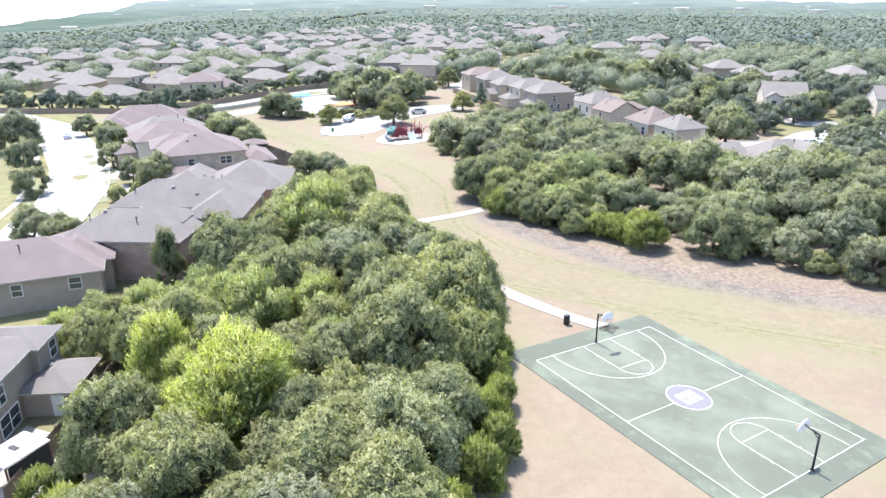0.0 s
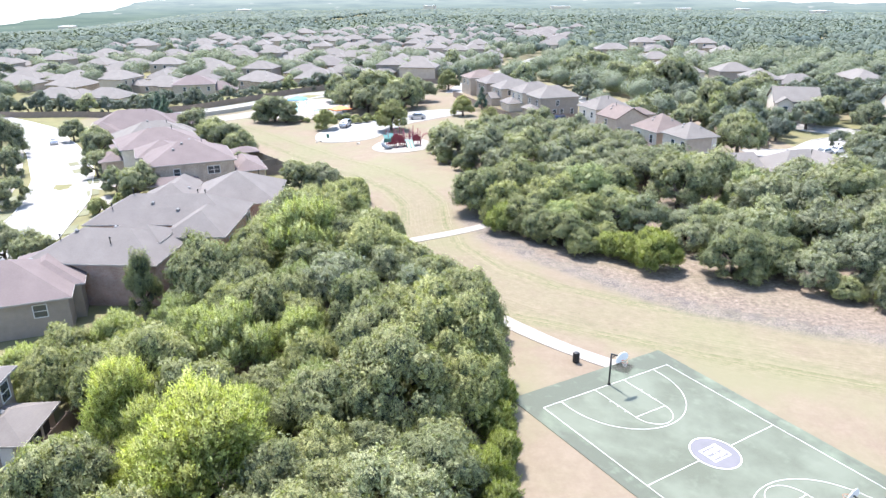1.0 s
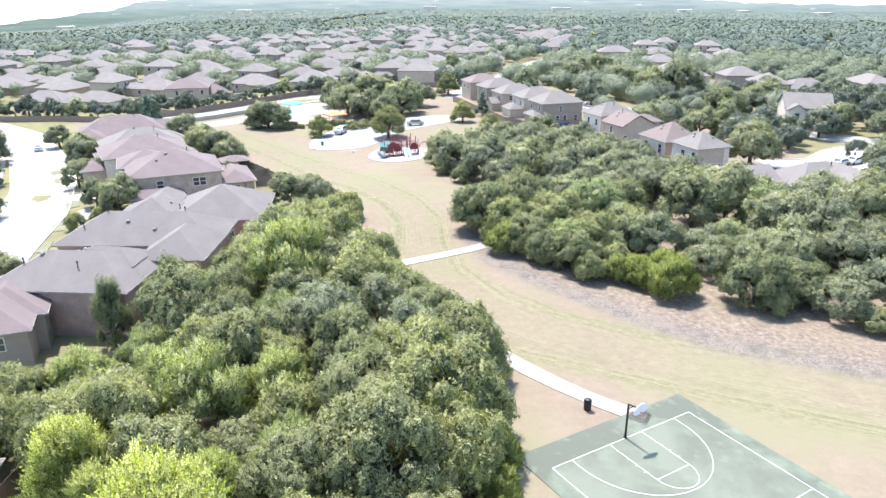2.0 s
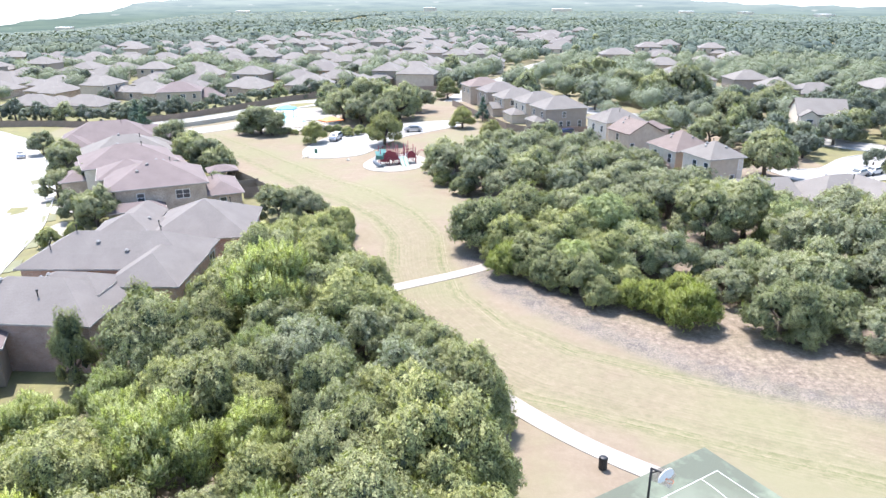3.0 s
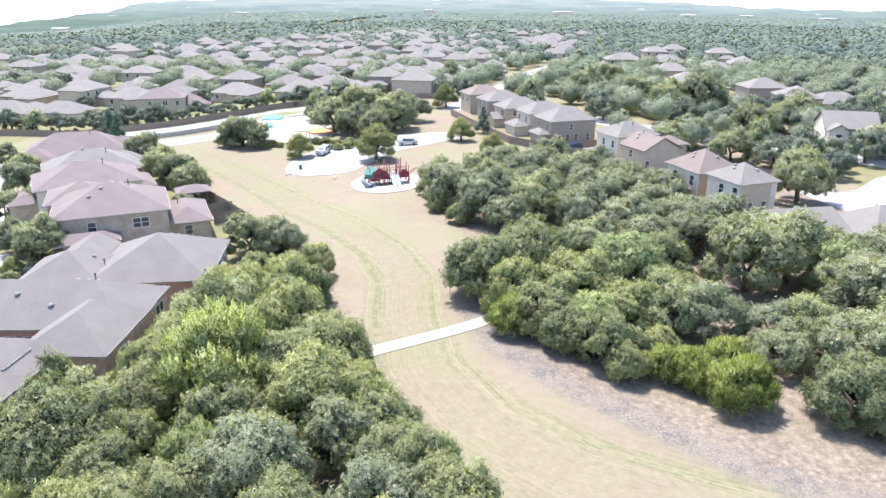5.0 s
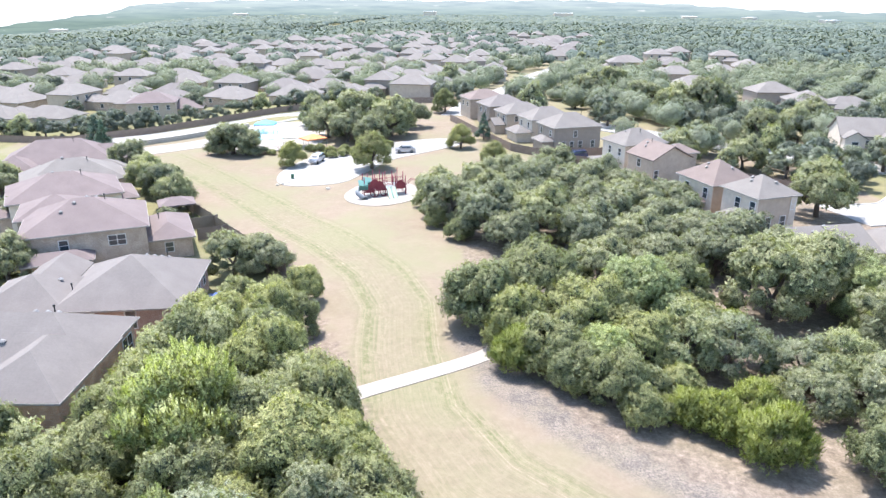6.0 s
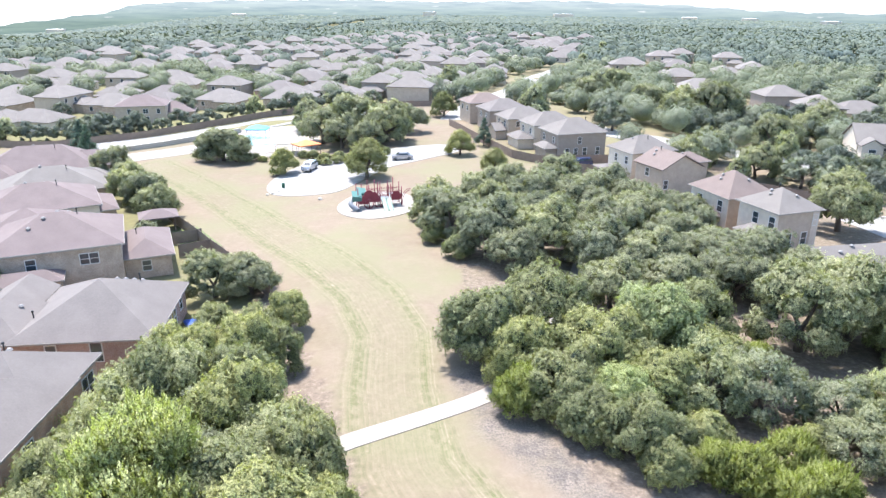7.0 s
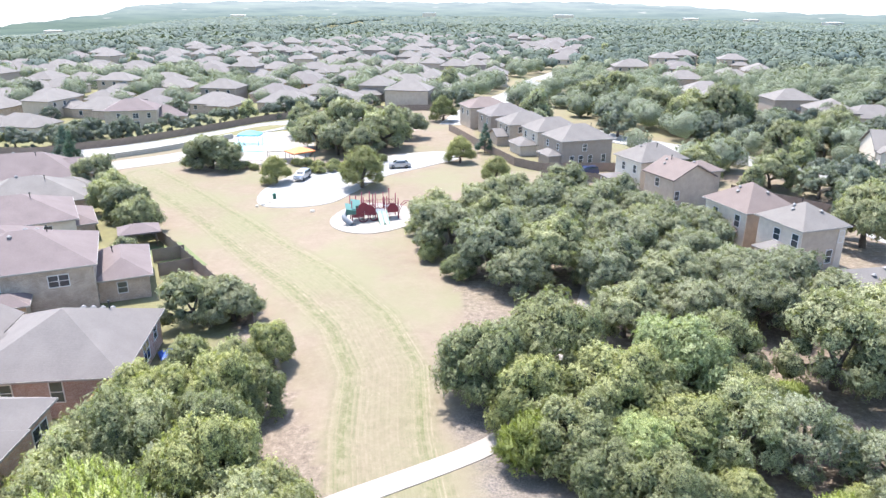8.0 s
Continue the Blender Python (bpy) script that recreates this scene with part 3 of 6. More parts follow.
def hoop_stand(m):
    """Goal whose board faces local -y."""
    st = thing("basketball_hoop", m, "black gooseneck basketball goal with a white fan board", "basketball hoop", "goals of the court")
    tube_part("pole", st, BLACK, (0, 0, -0.2), (0, 0, 2.95), 0.085, 0.08, 12)
    tube_part("base_collar", st, BLACK, (0, 0, 0.0), (0, 0, 0.05), 0.16, 0.16, 12)
    bm = bmesh.new()
    add_tube(bm, (0, 0, 2.93), (0, -1.15, 3.18), 0.07, 0.06, 10)
    add_tube(bm, (0, 0, 2.55), (0, -0.45, 2.98), 0.035, 0.035, 8)
    part("arm", bm, BLACK, st, "", True)
    bm = bmesh.new()
    rim = [(-0.74, 2.92), (-0.48, 2.74), (0.48, 2.74), (0.74, 2.92)] + [(0.74 * math.cos(t * math.pi / 12), 2.98 + 0.6 * math.sin(t * math.pi / 12)) for t in range(13)]
    face = [bm.verts.new((x, -1.16, z)) for x, z in rim]
    back = [bm.verts.new((x, -1.11, z)) for x, z in rim]
    bm.faces.new(face), bm.faces.new(back[::-1])
    for i in range(len(rim)):
        j = (i + 1) % len(rim)
        bm.faces.new((face[i], back[i], back[j], face[j]))
    bmesh.ops.recalc_face_normals(bm, faces=bm.faces)
    part("backboard", bm, BOARD, st, "white fan-shaped backboard")
    bm = bmesh.new()
    for i in range(20):
        t0, t1 = i * math.pi / 10, (i + 1) * math.pi / 10
        add_tube(bm, (0.23 * math.cos(t0), -1.46 + 0.23 * math.sin(t0), 2.87), (0.23 * math.cos(t1), -1.46 + 0.23 * math.sin(t1), 2.87), 0.012, 0.012, 6, False)
    add_box(bm, -0.08, 0.08, -1.24, -1.16, 2.84, 2.9)
    part("rim", bm, ORANGE, st, "orange steel rim")
    bm = bmesh.new()
    for i in range(10):
        t0, t1 = i * math.pi / 5, (i + 1) * math.pi / 5
        for p, q in ((t0, t1), (t1, t0)):
            add_tube(bm, (0.22 * math.cos(p), -1.46 + 0.22 * math.sin(p), 2.86), (0.13 * math.cos(q), -1.46 + 0.13 * math.sin(q), 2.45), 0.006, 0.006, 4, False)
    part("net", bm, NET, st, "white cord net")


build_court()


def litter_bin(x, y, mat, label):
    b = thing("litter_bin", on(x, y, 0.0), label, "bin")
    bm = bmesh.new()
    for i in range(16):
        t = i * math.pi / 8
        add_box(bm, -0.05, 0.05, 0.27, 0.30, 0.08, 0.92, pose(0, 0, 0, 0, 0, math.degrees(t)))
    part("slats", bm, mat, b)
    tube_part("liner", b, RUBBER, (0, 0, 0.04), (0, 0, 0.88), 0.25, 0.25, 14)
    tube_part("lid", b, mat, (0, 0, 0.92), (0, 0, 1.02), 0.33, 0.2, 16)
    tube_part("foot", b, mat, (0, 0, -0.05), (0, 0, 0.08), 0.2, 0.22, 12)


litter_bin(12.6, 62.3, BLACK, "black slatted litter bin beside the footpath")
litter_bin(-27.6, 177.2, GREENBIN, "green litter bin at the edge of the parking area")


# ---- trees ----
def ico():
    bm = bmesh.new()
    bmesh.ops.create_icosphere(bm, subdivisions=1, radius=1)
    v = np.array([p.co[:] for p in bm.verts])
    f = np.array([[p.index for p in q.verts] for q in bm.faces])
    bm.free()
    return v, f


ICO_V, ICO_F = ico()


def lobes_of(rng, shape, count):
    """Centres and radii of the clumps in a crown of radius 1; heights in the same unit."""
    out = []
    for i in range(count):
        t = i * 2.399 + rng.uniform(-0.4, 0.4)
        s = math.sqrt((i + 0.5) / count)
        if shape == "oak":
            q = 0.8 * s * rng.uniform(0.88, 1.1)
            out.append((q * math.cos(t), q * math.sin(t), 1.16 - 0.56 * s * s + rng.uniform(-0.2, 0.14), rng.uniform(0.2, 0.36)))
        elif shape == "elm":
            q = 0.62 * s
            out.append((q * math.cos(t), q * math.sin(t), 1.45 - 0.75 * s + rng.uniform(-0.25, 0.15), rng.uniform(0.28, 0.40)))
        elif shape == "bush":
            q = 0.66 * s
            out.append((q * math.cos(t), q * math.sin(t), 0.92 - 0.58 * s * s + rng.uniform(-0.1, 0.1), rng.uniform(0.30, 0.42)))
        else:
            z = (i + 0.5) / count
            q = 0.62 * (1 - z)
            out.append((q * math.cos(t), q * math.sin(t), 0.35 + 2.1 * z, 0.42 - 0.28 * z))
    if shape in ("oak", "elm"):
        for i in range(count // 3):
            t = i * 6.28 / (count // 3) + rng.uniform(-0.5, 0.5)
            q = rng.uniform(0.5, 0.82)
            out.append((q * math.cos(t), q * math.sin(t), rng.uniform(0.22, 0.6), rng.uniform(0.2, 0.33)))
    return out


def crown_mesh(name, seed, shape, count, cards, leaf, mat, stretch=1.0, core=0.8):
    rng = np.random.default_rng(seed)
    vs, fs, ns, base = [], [], [], 0
    lobes = lobes_of(rng, shape, count)
    for cx, cy, cz, r in lobes:
        wob = 1 + 0.16 * np.sin(ICO_V @ rng.normal(0, 3.2, 3) + rng.uniform(0, 6)) + 0.1 * np.sin(ICO_V @ rng.normal(0, 6, 3))
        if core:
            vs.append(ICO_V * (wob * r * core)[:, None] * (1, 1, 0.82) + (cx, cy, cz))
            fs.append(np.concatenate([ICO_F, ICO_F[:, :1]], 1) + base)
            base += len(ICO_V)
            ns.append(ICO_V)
        n = int(cards * (r / 0.35) ** 2)
        out_way = np.array((cx, cy, (cz - 0.6) * 1.2))
        out_way /= np.linalg.norm(out_way) + 1e-6
        d = rng.normal(0, 1, (3 * n, 3))
        d[:, 2] += 0.35
        d /= np.linalg.norm(d, axis=1)[:, None]
        d = d[(d @ out_way > -0.3) & (d[:, 2] > -0.5)][:n]
        n = len(d)
        lump = 1 + 0.22 * np.sin(d @ rng.normal(0, 5, 3) + rng.uniform(0, 6)) + 0.16 * np.sin(d @ rng.normal(0, 10, 3)) + 0.1 * np.sin(d @ rng.normal(0, 17, 3))
        c = d * (r * lump * rng.uniform(0.7, 1.06, n))[:, None] * (1, 1, 0.85) + (cx, cy, cz)
        nor = d * 0.8 + rng.normal(0, 0.5, (n, 3)) + (0, 0, 0.45)
        nor /= np.linalg.norm(nor, axis=1)[:, None]
        a = np.cross(nor, rng.normal(0, 1, (n, 3)))
        if stretch > 1:
            a = d + (0, 0, 0.7) + rng.normal(0, 0.35, (n, 3))
        a /= np.linalg.norm(a, axis=1)[:, None] + 1e-9
        b = np.cross(nor, a)
        b /= np.linalg.norm(b, axis=1)[:, None] + 1e-9
        size = leaf * rng.uniform(0.6, 1.4, n)[:, None]
        la, lb = a * size * stretch, b * size * 0.75
        vs.append(np.stack([c + la * 1.25, c - la * 0.75 + lb, c - la * 0.75 - lb], 1).reshape(-1, 3))
        ns.append(np.repeat(d + rng.normal(0, 0.33, (n, 3)) + 0.35 * out_way + (0, 0, 0.15), 3, 0))
        tri = np.arange(3 * n).reshape(-1, 3) + base
        fs.append(np.concatenate([tri, tri[:, :1]], 1))
        base += 3 * n
    v, f = np.concatenate(vs), np.concatenate(fs)
    faces = [q[:3] if q[3] == q[0] else q for q in f.tolist()]
    me = bpy.data.meshes.new(name)
    me.from_pydata(v.tolist(), [], faces)
    me.materials.append(mat)
    # oak cores get the darkened leaf that paints the crown's inner shade
    me.materials.append(OAK_INNER_SHADE if mat in (OAK, GREY_OAK, MID_OAK) else mat)
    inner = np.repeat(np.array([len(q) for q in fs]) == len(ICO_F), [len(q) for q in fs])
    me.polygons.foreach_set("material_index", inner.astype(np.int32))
    me.shade_smooth()
    way = np.concatenate(ns)
    me.normals_split_custom_set_from_vertices((way / np.linalg.norm(way, axis=1)[:, None]).tolist())
    return me, lobes


def tree_kind(name, label, seed, shape, count, cards, leaf, mat, stretch=1.0, core=0.8, category="tree"):
    """A tree of crown radius 1 as a thing with its trunk and crown."""
    me, lobes = crown_mesh("crown", seed, shape, count, cards, leaf, mat, stretch, core)
    root = tagged(new(name), label, category)
    shared("crown", me, root, Matrix())
    rng = random.Random(seed)
    fork = 0.38 if shape in ("oak", "elm") else 0.2
    lean = (rng.uniform(-0.06, 0.06), rng.uniform(-0.06, 0.06))
    bm = bmesh.new()
    add_tube(bm, (0, 0, -0.12), (lean[0], lean[1], fork), 0.085, 0.062, 8)
    trunk = part("trunk", bm, BARK, root, "", True)
    if cards < 400:
        return root
    for cx, cy, cz, r in lobes[2 :: max(1, len(lobes) // 4)]:
        bm = bmesh.new()
        way = [Vector((lean[0], lean[1], fork - 0.03)), Vector((lean[0] + cx * 0.5, lean[1] + cy * 0.5, fork + (cz - fork) * 0.42)), Vector((cx, cy, cz))]
        rings = []
        for p, w in zip(way, (0.045, 0.03, 0.01)):
            q = (way[2] - way[0]).to_track_quat("Z", "Y")
            rings.append([bm.verts.new(p + q @ Vector((w * math.cos(i * math.pi / 3), w * math.sin(i * math.pi / 3), 0))) for i in range(6)])
        for a, b in zip(rings, rings[1:]):
            for i in range(6):
                bm.faces.new((a[i], a[(i + 1) % 6], b[(i + 1) % 6], b[i]))
        part("limb", bm, BARK, trunk, "", True)
    return root


OAK_LABEL = "dark green live oak with a broad lumpy crown"
OAKS = [tree_kind("live_oak", OAK_LABEL, 11 + i, "oak", 21, 760, 0.046, OAK, 1.0, 0.7) for i in range(5)]
GREYS = [tree_kind("live_oak", "grey-green live oak with a loose open crown", 31 + i, "oak", 18, 640, 0.045, GREY_OAK, 1.0, 0.5) for i in range(2)]
SHRUBS = [tree_kind("shrub", "dense dark green evergreen shrub at the wood edge", 55 + i, "bush", 14, 560, 0.055, OAK, 1.0, 0.7, "bush") for i in range(2)]
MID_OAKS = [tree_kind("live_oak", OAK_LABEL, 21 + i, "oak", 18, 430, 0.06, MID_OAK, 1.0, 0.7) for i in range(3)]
ELMS = [tree_kind("elm_tree", "bright yellow-green elm with upright sprays", 41 + i, "elm", 18, 700, 0.04, ELM, 1.5, 0.6) for i in range(2)]
BUSHES = [tree_kind("juniper_bush", "bright green juniper bush with a rounded crown", 51 + i, "bush", 16, 620, 0.048, JUNIPER, 1.3, 0.66, "bush") for i in range(2)]
GOLDS = [tree_kind("elm_tree", "olive-green shade tree with a rounded crown", 61, "elm", 16, 640, 0.045, GOLD, 1.0, 0.66)]
PINES = [tree_kind("conifer", "small blue-green conical conifer", 71, "cone", 16, 420, 0.05, PINE, 1.0, 0.66)]
GREEN_CONES = [tree_kind("young_elm", "bright green narrow young tree beside a roof", 75, "elm", 13, 560, 0.048, OAK, 1.0, 0.66)]
FAR_OAKS = [tree_kind("shade_tree", "dark green shade tree among suburban houses", 81 + i, "oak", 12, 190, 0.086, SUBURB, 1.0, 0.7) for i in range(3)]
FAR_GREENS = [tree_kind("shade_tree", "lighter green shade tree among suburban houses", 91 + i, "elm", 11, 190, 0.08, m, 1.0, 0.7) for i, m in enumerate((GREY_OAK, SUBURB))]
pick = random.Random(5)
planted = []


def plant(kinds, x, y, r, tall=1.0, group="", sink=0.0):
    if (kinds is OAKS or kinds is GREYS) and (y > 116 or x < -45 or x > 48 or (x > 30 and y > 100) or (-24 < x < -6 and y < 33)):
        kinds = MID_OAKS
    k = kinds[pick.randrange(len(kinds))]
    s = r * pick.uniform(0.96, 1.04)
    m = on(x, y, -sink, pick.uniform(0, 360)) @ Matrix.Diagonal((s, s, s * tall, 1))
    planted.append((x, y, r))
    t = copy_thing(k, m)
    return tagged(t, group=group)


def grove(kinds, rows, tall, group, grow=1.0):
    for x, y, r in rows:
        plant(kinds, x, y, r * grow, tall * pick.uniform(0.92, 1.08), group)


NEAR = "trees beside the swale"
grove(OAKS, [(6.4, 107.6, 3.8), (11.9, 110.6, 4.4), (9.4, 103.6, 3.2), (15.9, 103.4, 3.9), (12.2, 98.6, 3.2), (26.9, 111.0, 3.6), (20.3, 99.8, 3.3), (36.8, 110.0, 4.9), (35.1, 84.3, 3.3), (45.6, 101.0, 4.8), (16.6, 93.2, 2.6), (49.4, 91.0, 4.2), (19.0, 104.4, 3.4), (25.4, 104.2, 3.4), (40.4, 84.6, 3.0), (13.6, 95.6, 2.4)], 1.12, NEAR, 1.1)
BRIGHT = [tree_kind("live_oak", "sunlit yellow-green live oak with a broad crown", 87, "oak", 22, 760, 0.046, LIGHT_OAK, 1.0, 0.66)]
grove(BRIGHT, [(21.4, 107.2, 4.8), (16.2, 97.0, 3.2), (46.4, 108.4, 4.2)], 1.14, NEAR)
grove(GREYS, [(42.8, 112.6, 4.8), (41.4, 90.7, 4.3), (24.3, 99.7, 3.4), (28.3, 99.2, 3.5), (33.8, 97.0, 2.7), (33.2, 92.4, 2.6), (36.9, 96.3, 3.0), (43.6, 81.4, 3.2), (49.6, 82.0, 3.9), (38.4, 92.6, 3.0)], 1.12, NEAR, 1.12)
grove(BUSHES, [(8.9, 98.6, 2.7), (23.8, 89.9, 2.5), (27.4, 91.4, 2.4), (26.9, 86.4, 2.9), (21.8, 91.0, 2.2), (31.4, 106.8, 1.8), (29.4, 105.2, 1.5)], 1.2, "bushes beside the swale")
grove(OAKS, [(3.3, 144.7, 5.0), (8.4, 136.3, 5.3), (15.4, 134.6, 5.0), (21.3, 129.0, 4.6), (27.0, 127.0, 4.7), (34.5, 129.2, 4.6), (20.8, 119.6, 4.0), (28.2, 119.6, 4.0), (34.8, 121.2, 4.2), (16.7, 156.3, 5.2), (23.2, 152.3, 5.2), (25.0, 138.7, 5.0), (31.9, 145.2, 4.8), (39.2, 127.6, 4.6), (33.5, 138.0, 4.4), (39.0, 151.0, 4.0), (33.5, 158.8, 4.3), (22.6, 169.0, 5.1), (13.7, 168.0, 4.6), (9.0, 160.5, 4.6), (17, 144, 4.6), (1.5, 152.5, 4.2)], 1.02, "oaks behind the swale")
grove(OAKS, [(50.7, 75.5, 3.6), (49.3, 97.8, 5.0), (58.0, 103.6, 5.2), (61.9, 97.5, 5.0), (47.7, 105.8, 4.2), (71.4, 110.3, 4.6), (56, 88, 4.6), (65, 84, 4.8), (60, 75, 4.2), (55, 111, 4.0), (64, 110, 4.2), (50, 115.5, 3.4), (74, 97, 4.6)], 1.15, NEAR)
grove(OAKS, [(61.5, 149.0, 5.6), (83.9, 140.2, 4.9), (98.9, 189.9, 5.3), (77.7, 207.3, 5.8), (64.2, 184.6, 4.6), (64.1, 262.4, 6.2), (76.8, 242.7, 7.2), (67.3, 243.2, 6.4), (101.7, 233.3, 5.6), (90.7, 219.4, 5.2), (106.4, 180.2, 4.3), (51.7, 286.4, 6.8), (66.4, 314.3, 6.2), (52, 190, 4.4), (60, 199, 4.2)], 1.15, "shade trees between the houses")
grove(FAR_GREENS, [(87.2, 184.3, 2.4), (87.9, 159.3, 2.4), (69.5, 130.7, 2.2), (99.7, 157.1, 3.2), (72, 190, 3.6), (58, 178, 2.6)], 1.3, "shade trees between the houses")
grove(OAKS, [(-27.1, 219.1, 6.6), (-19.9, 224.8, 7.1), (-10.9, 217.1, 6.4), (-6.5, 230.1, 5.2), (-45.8, 200.2, 5.2), (-42.6, 199.4, 4.4), (-48.6, 200.8, 3.8), (-21.2, 212.7, 5.2), (-32.8, 235.4, 5.3), (-13, 229, 5.6), (-15.0, 208.0, 4.8)], 1.05, "oaks round the parking area")
grove(GOLDS, [(-12.3, 181.6, 4.8), (6.2, 202.3, 3.5), (12.5, 186.0, 3.2), (2.6, 256.3, 4.1)], 1.0, "oaks round the parking area")
grove(PINES, [(11.9, 212.2, 2.3), (-81.2, 209.4, 3.4), (-78, 206, 2.8)], 1.15, "conifers beside the houses")
grove(GREEN_CONES, [(-29.0, 85.0, 1.9), (-32.4, 77.4, 1.9)], 2.4, "young trees beside the houses")
grove(OAKS, [(-63.1, 184.7, 4.1), (-52.6, 168.5, 4.0), (-43.6, 157.6, 3.4), (-47.6, 163.9, 4.0), (-56.1, 176.2, 3.6), (-40.0, 144.6, 2.0)], 1.2, "trees along the garden fence")
grove(OAKS, [(-12.9, 113.0, 2.3), (-15.2, 109.4, 2.5), (-19.9, 111.4, 2.6), (-15.0, 103.4, 3.2), (-18.6, 102.7, 3.2), (-21.6, 104.6, 2.8), (-12.4, 104.8, 2.4)], 1.35, NEAR)
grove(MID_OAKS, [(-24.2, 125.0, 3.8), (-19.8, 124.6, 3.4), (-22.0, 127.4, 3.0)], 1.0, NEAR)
grove(OAKS, [(-75.6, 124.8, 3.3), (-51.9, 91.1, 3.1), (-57.6, 93.8, 3.5), (-78.5, 165.5, 4.0), (-65.0, 146.8, 3.4), (-97.3, 190.9, 3.4), (-51.4, 122.7, 3.6), (-105.2, 172.2, 6.0), (-91.2, 150.1, 4.0), (-84.2, 176.5, 3.5), (-57.8, 128.0, 2.7)], 1.25, "street trees")
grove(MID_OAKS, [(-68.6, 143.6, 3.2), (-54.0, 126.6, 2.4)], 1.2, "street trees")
grove(SHRUBS, [(-57.5, 133.5, 1.8), (-53.2, 118.8, 1.6), (-55.4, 115.6, 1.8), (-51.0, 114.6, 1.5), (-60.6, 138.8, 1.5)], 1.3, "shrubs in the front gardens")
grove(ELMS, [(-14.4, 43.6, 5.0), (-18.0, 44.2, 3.6)], 1.14, "yellow-green trees in the wood")
grove(ELMS, [(-22.9, 51.4, 3.7), (-13.2, 49.4, 2.7), (-20.4, 49.0, 2.6)], 1.35, "yellow-green trees in the wood")
LIGHTS = [tree_kind("young_oak", "light green oak with a fresh open crown", 85, "oak", 20, 700, 0.046, LIGHT_OAK, 1.2, 0.62)]
grove(LIGHTS, [(-16.2, 84.6, 5.0), (-18.2, 59.4, 4.2), (-12.4, 62.6, 2.8), (-30.4, 67.6, 2.9), (-37, 61.5, 2.6), (-26.5, 71, 2.8), (-22.6, 66.0, 3.4), (-9.6, 54.0, 2.6), (-14.4, 75.2, 3.0), (-27.4, 47.6, 2.2)], 1.3, "light green oaks in the wood")
grove(BUSHES, [(3.2, 44.5, 2.2), (4.6, 50.5, 1.8), (2.6, 38.2, 2.2), (0.4, 34.5, 2.2), (4.2, 41.4, 1.9), (4.8, 47.4, 1.7), (4.6, 54.2, 1.9), (-23.6, 36.0, 2.2), (-27.2, 39.2, 1.8), (-27.6, 50.2, 1.8)], 1.3, "bushes along the wood's edge")


grove(SHRUBS, [(14.2, 94.4, 1.8), (18.2, 90.6, 2.3), (19.6, 93.4, 2.4), (22.4, 94.0, 2.4), (36.6, 82.0, 2.0), (38.8, 84.5, 2.0), (45.5, 78, 2.0), (52.5, 73, 2.2), (5.4, 111, 1.8), (8.0, 112, 2.2), (4.4, 134, 2.2), (1.2, 141, 2.2), (30.4, 94.4, 1.6)], 1.15, "shrubs at the wood's edge")


def fill_wood():
    """The left-hand wood: oaks set as closely as their crowns allow, between its two edges, leaving the elms clear."""
    rng = random.Random(23)
    y_r, x_r = [24, 34, 50, 62, 70, 75, 87, 93, 99, 110], [1.5, 2.2, 2.8, 2.2, 0.9, -0.8, -6.0, -9.4, -13, -15]
    y_l, x_l = [24, 37, 49, 58, 69, 80, 86, 99, 104], [-22, -23.5, -26.0, -29, -30.0, -28.0, -23.8, -23.0, -21.0]
    for _ in range(2600):
        y = rng.uniform(24, 106)
        x = rng.uniform(np.interp(y, y_l, x_l), np.interp(y, y_r, x_r))
        r = rng.uniform(2.7, 4.9)
        x = min(x, np.interp(y, y_r, x_r) - r * 0.55 + 1.0)
        if any(math.hypot(x - a, y - b) < 4.7 for a, b in ((-14.8, 43.6), (-22.9, 51.4), (-18.2, 59.4), (-16.2, 84.6))):
            continue
        if all(math.hypot(x - a, y - b) > 0.59 * (r + c) for a, b, c in planted):
            plant(OAKS if rng.random() < (0.93 if y < 64 else 0.62) else GREYS, x, y, r, rng.uniform(1.1, 1.5), "oaks of the wood")


fill_wood()


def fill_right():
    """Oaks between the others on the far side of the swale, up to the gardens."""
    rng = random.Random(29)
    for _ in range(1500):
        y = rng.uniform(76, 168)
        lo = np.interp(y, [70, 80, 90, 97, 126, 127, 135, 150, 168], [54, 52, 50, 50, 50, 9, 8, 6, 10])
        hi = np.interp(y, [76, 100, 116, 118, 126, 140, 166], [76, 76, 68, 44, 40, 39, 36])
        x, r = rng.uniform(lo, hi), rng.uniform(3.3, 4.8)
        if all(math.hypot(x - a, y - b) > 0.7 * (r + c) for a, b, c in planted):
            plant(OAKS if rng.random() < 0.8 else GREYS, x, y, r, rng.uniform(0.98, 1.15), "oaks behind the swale")


